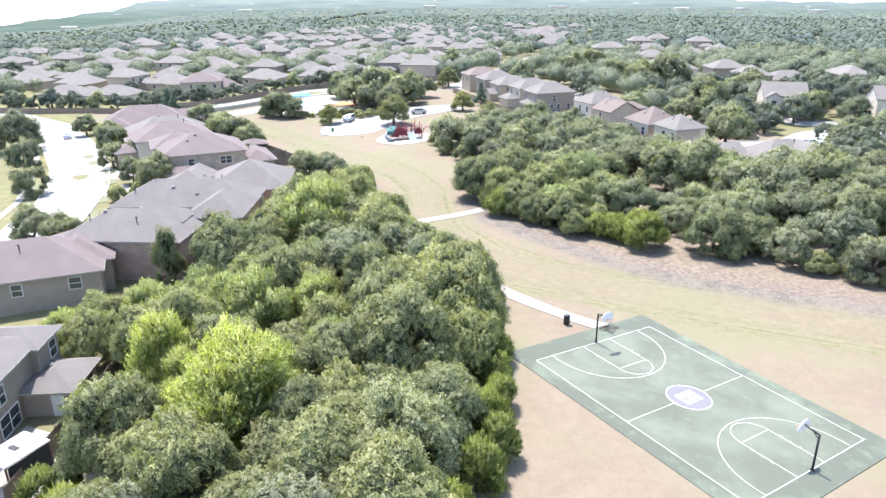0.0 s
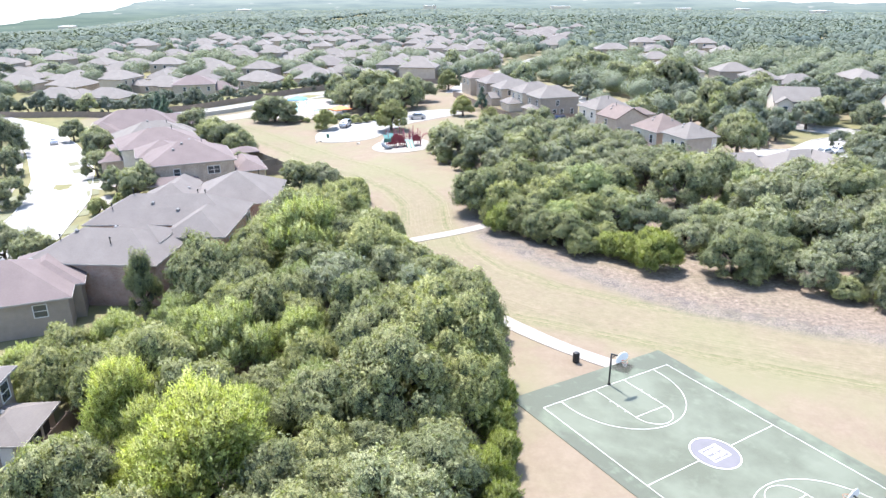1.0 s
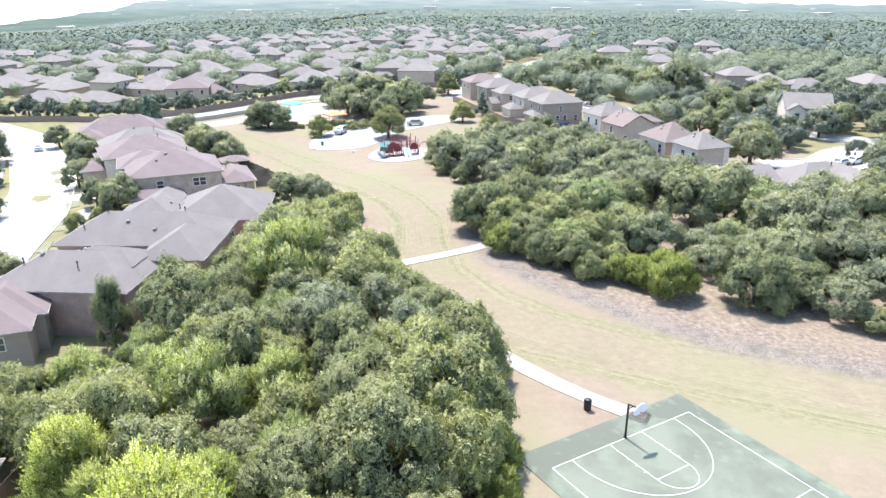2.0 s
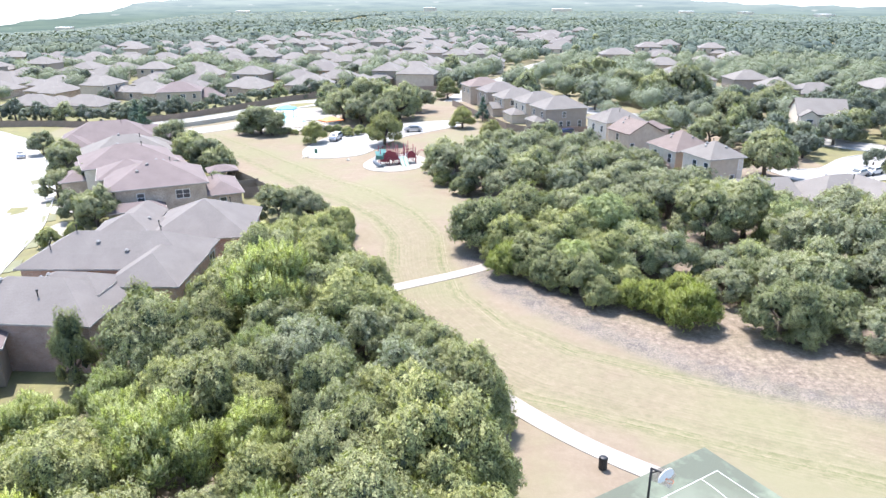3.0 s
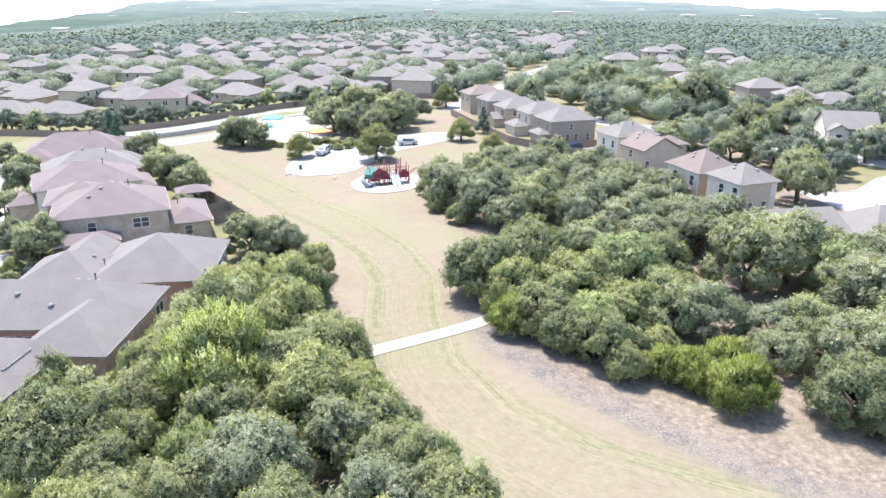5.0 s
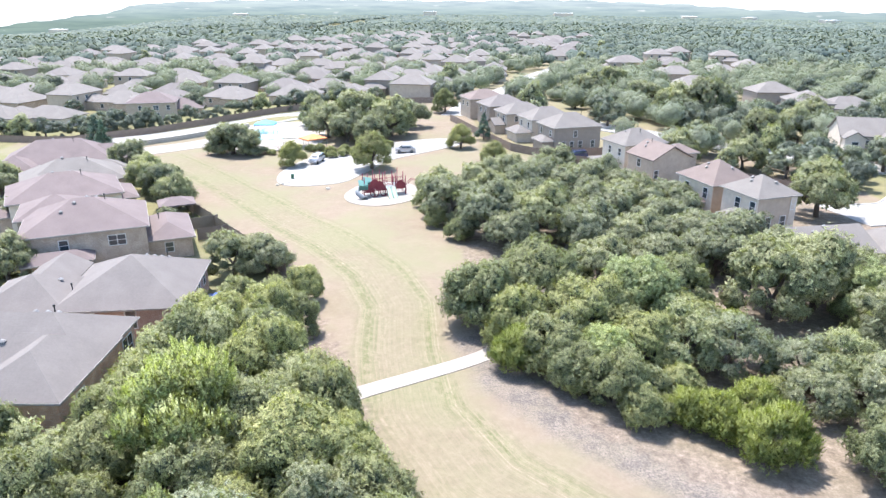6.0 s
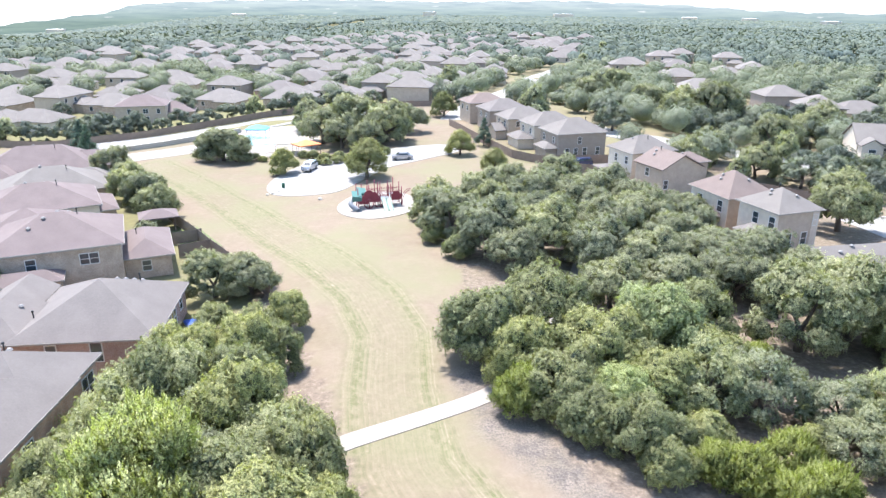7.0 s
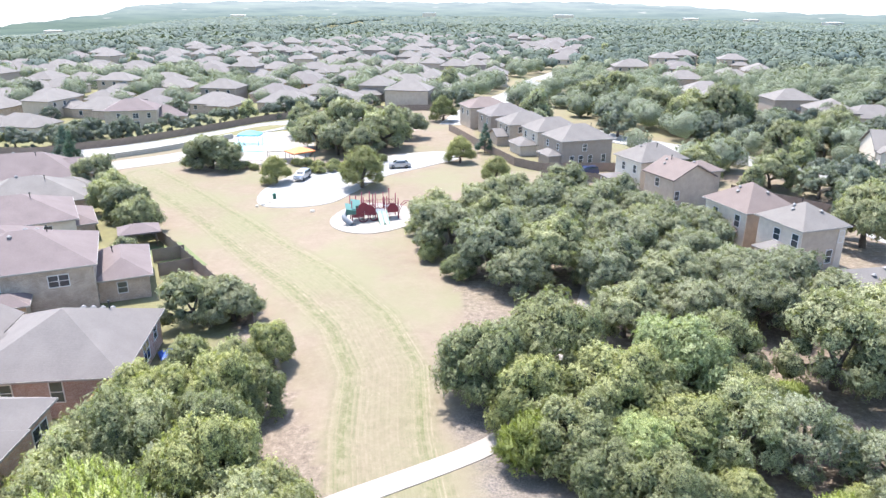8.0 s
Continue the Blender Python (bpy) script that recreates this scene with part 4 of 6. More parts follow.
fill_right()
grove(OAKS, [(-6.4, 87.0, 2.9), (-7.6, 91.0, 2.6), (-4.4, 84.0, 2.2), (-20.0, 98.0, 3.6), (-33.0, 59.0, 2.8), (-34.5, 65.0, 2.8), (3.2, 68.0, 3.3), (3.4, 57.5, 3.0), (-22.6, 88.0, 3.0), (-22.4, 92.6, 2.8), (-21.6, 96.4, 2.8)], 1.45, "oaks of the wood")
grove(SHRUBS, [(4.4, 66.6, 2.4), (4.6, 69.6, 2.2), (4.0, 63.0, 2.0)], 1.2, "shrubs at the wood's edge")
grove(SHRUBS, [(-43.2, 203.3, 1.4), (-40.9, 201.6, 1.2), (-38.7, 200.4, 1.3), (-36.7, 199.3, 1.1), (-33.9, 200.3, 1.6), (-31.6, 199.0, 1.3), (-24.4, 195.4, 1.2), (-22.3, 194.6, 1.3), (-20.1, 196.0, 1.5), (-17.9, 198.2, 1.2), (-23.4, 199.3, 1.6), (-20.2, 199.3, 1.6), (-26.3, 201.6, 1.6), (-28.6, 203.0, 1.5), (-10.5, 203.2, 1.4), (-13.0, 201.6, 1.4)], 1.0, "shrubs round the parking area")
grove(GOLDS, [(-29.6, 188.0, 3.2)], 1.05, "oaks round the parking area")
grove(OAKS, [(-2.4, 77.2, 3.2), (0.2, 73.2, 3.2), (2.0, 70.6, 3.0), (-4.6, 81.0, 3.0)], 1.35, "oaks of the wood")



# ---- houses ----
def hip_roof(bm, x0, x1, y0, y1, z, pitch, over=0.45, fascia=0.2):
    x0, x1, y0, y1 = x0 - over, x1 + over, y0 - over, y1 + over
    w, d = x1 - x0, y1 - y0
    h = min(w, d) / 2 * pitch
    if w >= d:
        top = [(x0 + d / 2, (y0 + y1) / 2), (x1 - d / 2, (y0 + y1) / 2)]
    else:
        top = [((x0 + x1) / 2, y0 + w / 2), ((x0 + x1) / 2, y1 - w / 2)]
    lo = [bm.verts.new((x, y, z - fascia)) for x, y in ((x0, y0), (x1, y0), (x1, y1), (x0, y1))]
    ea = [bm.verts.new((x, y, z)) for x, y in ((x0, y0), (x1, y0), (x1, y1), (x0, y1))]
    r0, r1 = (bm.verts.new((*p, z + h)) for p in top)
    bm.faces.new(lo[::-1])
    for i in range(4):
        j = (i + 1) % 4
        bm.faces.new((lo[i], lo[j], ea[j], ea[i]))
    if w >= d:
        for f in ((ea[0], ea[1], r1, r0), (ea[1], ea[2], r1), (ea[2], ea[3], r0, r1), (ea[3], ea[0], r0)):
            bm.faces.new(f)
    else:
        for f in ((ea[0], ea[1], r0), (ea[1], ea[2], r1, r0), (ea[2], ea[3], r1), (ea[3], ea[0], r0, r1)):
            bm.faces.new(f)
    return h


def gable_roof(bm, x0, x1, y0, y1, z, pitch, over=0.4, along="x", thick=0.2):
    m = Matrix()
    if along == "y":
        x0, x1, y0, y1 = y0, y1, -x1, -x0
        m = pose(0, 0, 0, 0, 0, 90)
    x0, x1 = x0 - over, x1 + over
    mid, half = (y0 + y1) / 2, (y1 - y0) / 2 + over
    h = (y1 - y0) / 2 * pitch
    eave = z - over * pitch
    prof = [(mid - half, eave), (mid, z + h), (mid + half, eave), (mid + half, eave + thick), (mid, z + h + thick * 1.1), (mid - half, eave + thick)]
    rows = [[bm.verts.new(m @ Vector((x, y, q))) for y, q in prof] for x in (x0, x1)]
    for i in range(6):
        j = (i + 1) % 6
        bm.faces.new((rows[0][i], rows[1][i], rows[1][j], rows[0][j]))
    bm.faces.new((rows[0][0], rows[0][1], rows[0][4], rows[0][5])), bm.faces.new((rows[0][1], rows[0][2], rows[0][3], rows[0][4]))
    bm.faces.new((rows[1][5], rows[1][4], rows[1][1], rows[1][0])), bm.faces.new((rows[1][4], rows[1][3], rows[1][2], rows[1][1]))
    bmesh.ops.recalc_face_normals(bm, faces=bm.faces)
    return h


def window_unit(parent, x, y, z, w, h, face, mat=None):
    """A window set 4 cm proud in a wall that faces the given way (degrees from -y)."""
    m = pose(x, y, z, 0, 0, face)
    bm = bmesh.new()
    t = 0.09
    rings = []
    for y1 in (-0.06, 0.02):
        for e in (t, 0.0):
            rings.append([bm.verts.new(v) for v in ((-w / 2 - e, y1, -e), (w / 2 + e, y1, -e), (w / 2 + e, y1, h + e), (-w / 2 - e, y1, h + e))])
    for r, q in ((0, 1), (1, 3), (3, 2), (2, 0)):
        for i in range(4):
            bm.faces.new((rings[r][i], rings[r][(i + 1) % 4], rings[q][(i + 1) % 4], rings[q][i]))
    bmesh.ops.recalc_face_normals(bm, faces=bm.faces)
    f = part("window", bm, mat or TRIM, parent)
    f.matrix_basis = m
    box_part("pane", f, GLASS, -w / 2, w / 2, -0.025, 0.0, 0, h)
    box_part("sash_rail", f, mat or TRIM, -w / 2, w / 2, -0.055, 0.015, h / 2 - 0.03, h / 2 + 0.03)
    if w > 1.3:
        box_part("mullion", f, mat or TRIM, -0.05, 0.05, -0.052, 0.012, 0, h)
    return f


def roof_vents(parent, spots, z_of):
    for k, (x, y) in enumerate(spots):
        z = z_of(x, y)
        if k % 3 == 2:
            bm = bmesh.new()
            add_tube(bm, (x, y, z - 0.15), (x, y, z + 0.75), 0.06, 0.06, 8)
            add_tube(bm, (x, y, z + 0.62), (x, y, z + 0.8), 0.12, 0.1, 8)
            part("flue", bm, BLACK, parent, "dark roof flue")
        else:
            bm = bmesh.new()
            add_tube(bm, (x, y, z - 0.15), (x, y, z + 0.15), 0.16, 0.16, 10)
            add_tube(bm, (x, y, z + 0.15), (x, y, z + 0.3), 0.28, 0.12, 10)
            part("roof_vent", bm, METAL, parent, "round metal roof vent")


def house(x, y, rz, blocks, walls, roof, label, pitch=0.46, vents=(), group="", trim=None, name="house", dz=0.0):
    """blocks: x0, x1, y0, y1, eave height, roof kind (hip, gx, gy), in metres round the house's own origin."""
    root = thing(name, on(x, y, dz, rz), label, "house", group)
    for n, (x0, x1, y0, y1, eave, kind) in enumerate(blocks):
        bm = bmesh.new()
        add_box(bm, x0, x1, y0, y1, -1.5 - max(dz, 0), eave - 0.05)
        if kind != "hip":
            run = (y1 - y0) if kind == "gx" else (x1 - x0)
            h = run / 2 * pitch
            if kind == "gx":
                tri = [((p, y0, eave - 0.05), (p, y1, eave - 0.05), (p, (y0 + y1) / 2, eave + h - 0.03)) for p in (x0, x1)]
            else:
                tri = [((x0, p, eave - 0.05), (x1, p, eave - 0.05), ((x0 + x1) / 2, p, eave + h - 0.03)) for p in (y0, y1)]
            a, b = ([bm.verts.new(p) for p in q] for q in tri)
            bm.faces.new(a), bm.faces.new(b[::-1])
            for i in range(3):
                j = (i + 1) % 3
                bm.faces.new((a[i], b[i], b[j], a[j]))
            bmesh.ops.recalc_face_normals(bm, faces=bm.faces)
        part("wall", bm, walls[min(n, len(walls) - 1)], root)
        bm = bmesh.new()
        if kind == "hip":
            hip_roof(bm, x0, x1, y0, y1, eave + 0.02, pitch)
        else:
            gable_roof(bm, x0, x1, y0, y1, eave, pitch, along=kind[1])
        part("roof", bm, roof, root)
        if kind == "hip":
            bm = bmesh.new()
            for a, b, c, d in ((x0 - 0.50, x1 + 0.50, y0 - 0.50, y0 - 0.455), (x0 - 0.50, x1 + 0.50, y1 + 0.455, y1 + 0.50), (x0 - 0.50, x0 - 0.455, y0 - 0.455, y1 + 0.455), (x1 + 0.455, x1 + 0.50, y0 - 0.455, y1 + 0.455)):
                add_box(bm, a, b, c, d, eave - 0.17, eave + 0.0)
            part("gutter", bm, trim or GUTTER, root)

    def z_of(px, py):
        best = 0
        for x0, x1, y0, y1, eave, kind in blocks:
            if x0 - 0.4 < px < x1 + 0.4 and y0 - 0.4 < py < y1 + 0.4:
                q = min(px - x0, x1 - px, py - y0, y1 - py) if kind == "hip" else min(py - y0, y1 - py) if kind == "gx" else min(px - x0, x1 - px)
                best = max(best, eave + (q + 0.45) * pitch)
        return best

    roof_vents(root, vents, z_of)
    return root


def add_windows(root, rows):
    """rows: x, y, sill height, width, height, facing."""
    for x, y, z, w, h, face in rows:
        window_unit(root, x, y, z, w, h, face)


ROW = "houses that back onto the park"
h = house(-38.6, 84.9, -4, [(-7.6, 7.2, -4.8, 4.4, 3.3, "hip"), (-1.6, 5.6, 0.0, 4.2, 4.3, "hip")], [BRICK_RED], ROOF_GREY, "one-storey red-brick house with a grey-brown hip roof", 0.52, [(-3.6, -0.8), (-0.4, 2.0), (1.2, -2.4), (-1.0, 1.6), (-4.4, 0.4), (-5, -2.0)], ROW, dz=2.0)
add_windows(h, [(5.2, -4.8, 1.0, 1.4, 1.4, 0), (-3, -4.8, 1.0, 0.9, 1.4, 0), (7.2, -1, 0.9, 1.4, 1.4, 90), (5.6, 2.4, 3.3, 1.2, 0.8, 90)])
h = house(-36.5, 96.6, 0, [(-8.6, 10.0, -4.4, 4.6, 3.4, "hip"), (3.2, 10.2, -9.2, 0.5, 3.4, "hip")], [BRICK_ORANGE], ROOF_GREY, "one-storey orange-brick house with a broad grey hip roof", 0.56, [(3.4, 1.2), (4.2, 1.6), (5.2, 1.0), (4.0, 2.0), (4.9, 2.0), (-4, 0), (-1, -1.5), (2.6, -2.6), (-6, -2.4)], ROW, dz=2.4)
add_windows(h, [(-0.6, -4.4, 0.8, 0.9, 1.6, 0), (1.2, -4.4, 0.8, 0.9, 1.6, 0), (-5, -4.4, 1.0, 0.9, 1.4, 0), (10.2, -6, 0.9, 1.2, 1.4, 90), (10.0, 3, 0.4, 1.8, 2.0, 90)])
h = house(-33.0, 113.8, 7, [(-5.0, 7.6, -6.4, 6.4, 2.9, "hip"), (-12.6, -4.2, -6.2, 2.2, 2.9, "hip"), (-11, -6, 0.5, 7.0, 2.9, "gy")], [BRICK_RED], ROOF_GREY, "one-storey red-brick house with a grey hip roof", 0.52, [(2.2, 2.2), (2.8, 2.9), (4.2, 3.0), (3.4, 3.6), (4.0, 4.3), (-4.5, -2.2), (-6, -1)], ROW, dz=1.0)
add_windows(h, [(-1.6, -6.4, 0.9, 0.9, 1.5, 0), (2.4, -6.4, 0.6, 1.0, 1.9, 0), (7.6, -3.2, 0.5, 1.0, 1.9, 90), (7.6, 1, 0.2, 1.8, 2.1, 90), (7.6, 4.2, 0.9, 1.0, 1.4, 90)])
box_part("gate", h, plain("red_stained_cedar", (0.26, 0.085, 0.04), 0.8, vary=0.3, scale=3), 5.6, 5.72, -9.4, -6.5, -0.6, 1.75, label="red-stained cedar fence panel")
h = house(-45.8, 132.3, 24, [(-7.2, 7.2, -6.0, 6.0, 5.6, "hip"), (7.22, 12.8, -4.4, 6.4, 2.9, "hip"), (-8.5, 0.5, 3.0, 11.5, 5.4, "hip"), (-7.4, 0.4, -8.8, -5.7, 2.9, "hip")], [BRICK_TAN], ROOF_PINK, "two-storey tan-brick house with a mauve-brown hip roof", 0.46, [(-1, -1), (0.5, 0.4), (2.6, 0.6), (1.6, 1.2), (-2.6, -2.5), (9.0, 2.2)], ROW)
add_windows(h, [(3.6, -6.0, 3.4, 2.0, 1.3, 0), (-2.6, -6.0, 3.4, 1.0, 1.3, 0), (9.8, -4.4, 1.0, 1.0, 1.3, 0), (7.2, 1.5, 3.5, 1.2, 1.3, 90), (12.8, 1.0, 0.9, 1.5, 1.4, 90)])
h = house(-58.5, 151.5, 30, [(-8, 7.5, -6, 6.0, 5.0, "hip"), (4.0, 10.0, -2, 7.0, 2.9, "hip"), (-8.4, -1, 4, 11, 2.9, "hip"), (-12, -7.8, -5, 1.5, 2.9, "hip")], [SIDE_CREAM, BRICK_TAN], ROOF_PINK, "two-storey cream house with a mauve-brown roof", 0.44, [(-1.5, 0.2), (1.0, 1.2), (2.5, -1.0)], ROW)
add_windows(h, [(0, -6.0, 3.0, 1.0, 1.3, 0), (4, -6.0, 3.0, 1.0, 1.3, 0), (-5, -6.0, 0.9, 1.2, 1.4, 0), (7.5, 2, 3.0, 1.2, 1.3, 90)])
h = house(-66.5, 169.5, 30, [(-8.5, 8, -6, 6.4, 3.4, "hip"), (-2, 9.5, 4, 9.5, 2.9, "hip"), (-9.5, -2, -10, -4, 2.9, "gy")], [BRICK_TAN, SIDE_CREAM], ROOF_TAN, "cream and brick house with a light grey roof", 0.5, [(-1.5, 0.2), (1.0, 1.2), (2.5, -1.0)], ROW)
add_windows(h, [(0, -6.0, 0.9, 1.2, 1.4, 0), (4.4, -6.0, 0.9, 1.0, 1.4, 0), (8, 0, 0.9, 1.4, 1.4, 90)])
h = house(-80.0, 191.5, 20, [(-11, 10, -6.5, 6.5, 3.2, "hip"), (3, 14.5, -3, 5, 2.9, "hip"), (-12, -4, -11, -3, 3.0, "hip")], [BRICK_RED, BRICK_TAN], ROOF_PINK, "long brick house with a mauve-brown hip roof", 0.56, [(-1.5, 0.2), (1.0, 1.2), (2.5, -1.0)], ROW)
add_windows(h, [(0, -6.5, 0.9, 1.2, 1.4, 0), (6, -6.5, 0.9, 1.0, 1.4, 0), (14.5, 1, 0.9, 1.4, 1.4, 90)])
h = house(-48.6, 75.6, 22, [(-8.5, 8.5, -5.6, 5.6, 2.9, "hip"), (2.5, 9.5, -2, 9.0, 2.9, "hip")], [SIDE_GREY], ROOF_PINK, "one-storey taupe house with a mauve-brown hip roof", 0.48, [(2.2, 0.6), (4.4, 2.8), (0.4, -1.8)], ROW, dz=1.2)
add_windows(h, [(5.8, -5.6, 1.0, 1.2, 1.3, 0), (0, -5.6, 1.0, 1.0, 1.3, 0), (9.5, 3, 0.9, 1.2, 1.4, 90)])
h = house(-41.4, 51.2, 4, [(-6.0, 6.6, -7.6, 3.0, 5.4, "hip"), (-5.5, 7.2, 1.0, 4.8, 5.4, "hip"), (6.62, 10.6, -1.4, 3.6, 2.6, "hip")], [SIDE_GREY], ROOF_GREY, "two-storey taupe house with a screened porch", 0.42, [(8.0, 1.4), (0, -1)], ROW)
add_windows(h, [(6.6, -4.4, 3.1, 1.7, 1.5, 90), (6.6, -3.6, 0.4, 2.8, 1.7, 90), (7.2, 3.7, 3.2, 1.1, 1.5, 90), (6.6, -6.8, 0.4, 1.0, 1.7, 90)])
for k in range(3):
    box_part("porch_screen", h, SCREEN, 10.6, 10.63, -1.2 + k * 1.4, -0.1 + k * 1.4, 0.2, 2.3, label="dark insect screen of the porch")
    box_part("porch_post", h, TRIM, 10.58, 10.7, -1.36 + k * 1.4, -1.22 + k * 1.4, -0.4, 2.5)
box_part("screen_door", h, TRIM, 8.9, 9.9, -1.46, -1.42, -0.2, 2.1, label="white framed screen door")
pc = thing("patio_cover", on(-30.6, 42.3, 0.0, -24), "white flat patio cover on dark posts with a screen", "patio cover")
box_part("roof_panel", pc, TRIM, -1.4, 1.4, -1.8, 1.8, 2.45, 2.6, bevel=0.03)
for px in (-1.3, 1.3):
    for py in (-1.7, 1.7):
        box_part("post", pc, POST_WOOD, px - 0.06, px + 0.06, py - 0.06, py + 0.06, -0.6, 2.45)
box_part("screen", pc, SCREEN, 1.34, 1.36, -1.6, 1.6, 0.0, 2.4, label="dark roll-down screen")
box_part("box_vent", pc, BLACK, -0.5, 0.3, -0.2, 0.2, 2.6, 2.68)
sheet("patio", [(-36, 40.5), (-28.5, 38), (-27.5, 46), (-34, 49)], CONCRETE, "pale concrete patio behind the house", lift=0.05)
gz = thing("gazebo", on(-41.2, 152.0, 0.0, 25), "timber garden pavilion with a mauve-brown hip roof", "gazebo")
bm = bmesh.new()
hip_roof(bm, -2.4, 2.4, -1.8, 1.8, 2.5, 0.4)
part("roof", bm, ROOF_PINK, gz)
for px in (-2.2, 2.2):
    for py in (-1.6, 1.6):
        box_part("post", gz, POST_WOOD, px - 0.08, px + 0.08, py - 0.08, py + 0.08, -0.3, 2.5)
sheet("garden_lawn", [(-41, 150), (-33.5, 140.5), (-29, 144), (-36, 153.5)], plain("watered_lawn", (0.125, 0.15, 0.06), 0.95, vary=0.3, scale=2, relief=0.02), "watered green garden lawn inside the fence", lift=0.03)

RIGHT = "houses beyond the oaks"
h = house(48.9, 142.4, 19, [(-3.5, 3.5, -3.5, 3.7, 5.7, "hip"), (-6.2, -3.52, -2.6, 0.6, 2.7, "hip")], [SIDE_TAN, SIDE_WHITE], ROOF_TAN, "two-storey tan house with a light grey hip roof", 0.6, [(-1.6, 0.4), (-1.0, 0.9), (0.6, 1.2), (1.0, -1.6)], RIGHT)
add_windows(h, [(-3.54, 0.4, 3.3, 1.0, 1.5, 270), (-3.54, -2.6, 3.3, 1.0, 1.6, 270), (-1.2, -3.5, 0.9, 0.9, 1.7, 0), (1.4, -3.5, 0.9, 0.9, 1.7, 0), (2.9, -3.5, 3.5, 0.7, 1.5, 0), (3.5, 0, 3.3, 1.2, 1.4, 90)])
box_part("side_boarding", h, SIDE_WHITE, -3.54, -3.42, -3.54, 3.7, -1.0, 5.4, label="white side wall boarding")
box_part("side_boarding", h, SIDE_WHITE, 2.4, 3.54, -3.54, -3.42, -1.0, 5.4, label="white front corner boarding")
h = house(46.4, 152.8, 18, [(-4.0, 4.0, -4.25, 4.25, 5.7, "hip"), (-6.2, -4.02, -2.6, 0.4, 2.7, "hip")], [SIDE_TAN, SIDE_WHITE], ROOF_BROWN, "two-storey tan house with a brown hip roof", 0.66, [(-2.0, 0.4), (-1.3, 0.9), (0.9, 1.0), (1.0, -2.0)], RIGHT)
add_windows(h, [(-4.04, 2.0, 3.3, 1.0, 1.5, 270), (-4.04, -2.6, 3.3, 1.0, 1.6, 270), (1, -4.25, 3.4, 1.0, 1.4, 0), (3.0, -4.25, 0.9, 0.9, 1.6, 0)])
box_part("side_boarding", h, SIDE_WHITE, -4.04, -3.92, -4.29, 4.25, -1.0, 5.4, label="white side wall boarding")
h = house(43.6, 175.8, 22, [(-4.3, 4.3, -4.2, 3.4, 5.0, "gy"), (3.2, 9.0, -0.6, 4.4, 4.8, "hip")], [SIDE_TAN], ROOF_BROWN, "two-storey tan house with a brown gabled roof", 0.5, [(-2, 1.4), (-1.0, 2.2), (-0.6, 1.4), (5.0, 2.0)], RIGHT)
add_windows(h, [(-3.4, -4.2, 1.4, 0.9, 1.5, 0), (6.0, -0.6, 1.4, 0.9, 1.5, 0), (-4.3, 0, 3, 1.0, 1.4, 270)])
h = house(42.0, 187.4, 22, [(-4.8, 5.2, -3.6, 4.2, 5.4, "hip")], [SIDE_CREAM], ROOF_TAN, "two-storey cream house with a light grey hip roof", 0.6, [(-2, 0.6), (1, 1.0), (0.4, -1)], RIGHT)
add_windows(h, [(-4.8, 1.6, 3.0, 0.9, 1.4, 270), (-4.8, -1.8, 3.0, 0.9, 1.4, 270), (-3, -3.6, 3.0, 0.9, 1.4, 0), (0, -3.6, 3.0, 0.9, 1.4, 0)])
pt = thing("patio_cover", on(34.6, 184.0, 0, 20), "dark hipped patio cover on white posts", "patio cover")
bm = bmesh.new()
hip_roof(bm, -2, 2, -1.6, 1.6, 2.5, 0.3, 0.3)
part("roof", bm, ROOF_GREY, pt)
for px in (-1.9, 1.9):
    for py in (-1.5, 1.5):
        box_part("post", pt, TRIM, px - 0.09, px + 0.09, py - 0.09, py + 0.09, -0.4, 2.45)
h = house(31.6, 206.6, 18, [(-5.9, 5.9, -4.4, 4.4, 5.6, "hip"), (-8.6, -5.92, -4.0, 1.0, 2.6, "hip")], [SIDE_GREY], ROOF_TAN, "two-storey taupe house with a light grey hip roof", 0.56, [(-2, 0.6), (-1, 1.0), (2.4, -1)], RIGHT)
add_windows(h, [(-0.6, -4.4, 3.3, 0.9, 1.4, 0), (-3.5, -4.4, 0.7, 0.9, 1.6, 0), (-1.4, -4.4, 0.7, 0.9, 1.6, 0), (0.8, -4.4, 0.7, 0.9, 1.6, 0), (4, -4.4, 0.7, 0.9, 1.6, 0), (-5.9, 2.4, 3.4, 0.9, 1.3, 270), (-5.9, -2.4, 3.4, 0.9, 1.3, 270)])
h = house(27.6, 216.8, 18, [(-5.6, 5.6, -4.0, 4.0, 5.6, "hip"), (-9.4, -5.62, -3.6, 2.4, 2.6, "hip")], [SIDE_WHITE], ROOF_TAN, "two-storey white house with a light grey roof", 0.56, [(-1, 0.6), (1.2, 1.0)], RIGHT)
add_windows(h, [(-5.6, 2.2, 3.4, 0.9, 1.3, 270), (-5.6, -2.0, 3.4, 0.9, 1.3, 270), (-3.4, -4.0, 3.4, 0.9, 1.3, 0)])
h = house(22.4, 226.6, 18, [(-5.6, 5.6, -4.0, 4.0, 5.4, "hip"), (-8.4, -5.62, -3.0, 2.0, 2.6, "gx")], [SIDE_TAN], ROOF_TAN, "two-storey tan house with a light grey hip roof", 0.52, [(-1, 0.6), (1.2, 1.0)], RIGHT)
add_windows(h, [(-5.6, 1.8, 3.4, 0.9, 1.3, 270), (-5.6, -2.0, 3.4, 0.9, 1.3, 270), (-3.0, -4.0, 3.4, 0.9, 1.3, 0)])
h = house(18.6, 238.0, 18, [(-5.8, 5.6, -4.4, 4.4, 5.6, "hip")], [SIDE_GREY], ROOF_GREY, "two-storey taupe house with a grey hip roof", 0.5, [(-1, 0.6), (1.2, 1.0)], RIGHT)
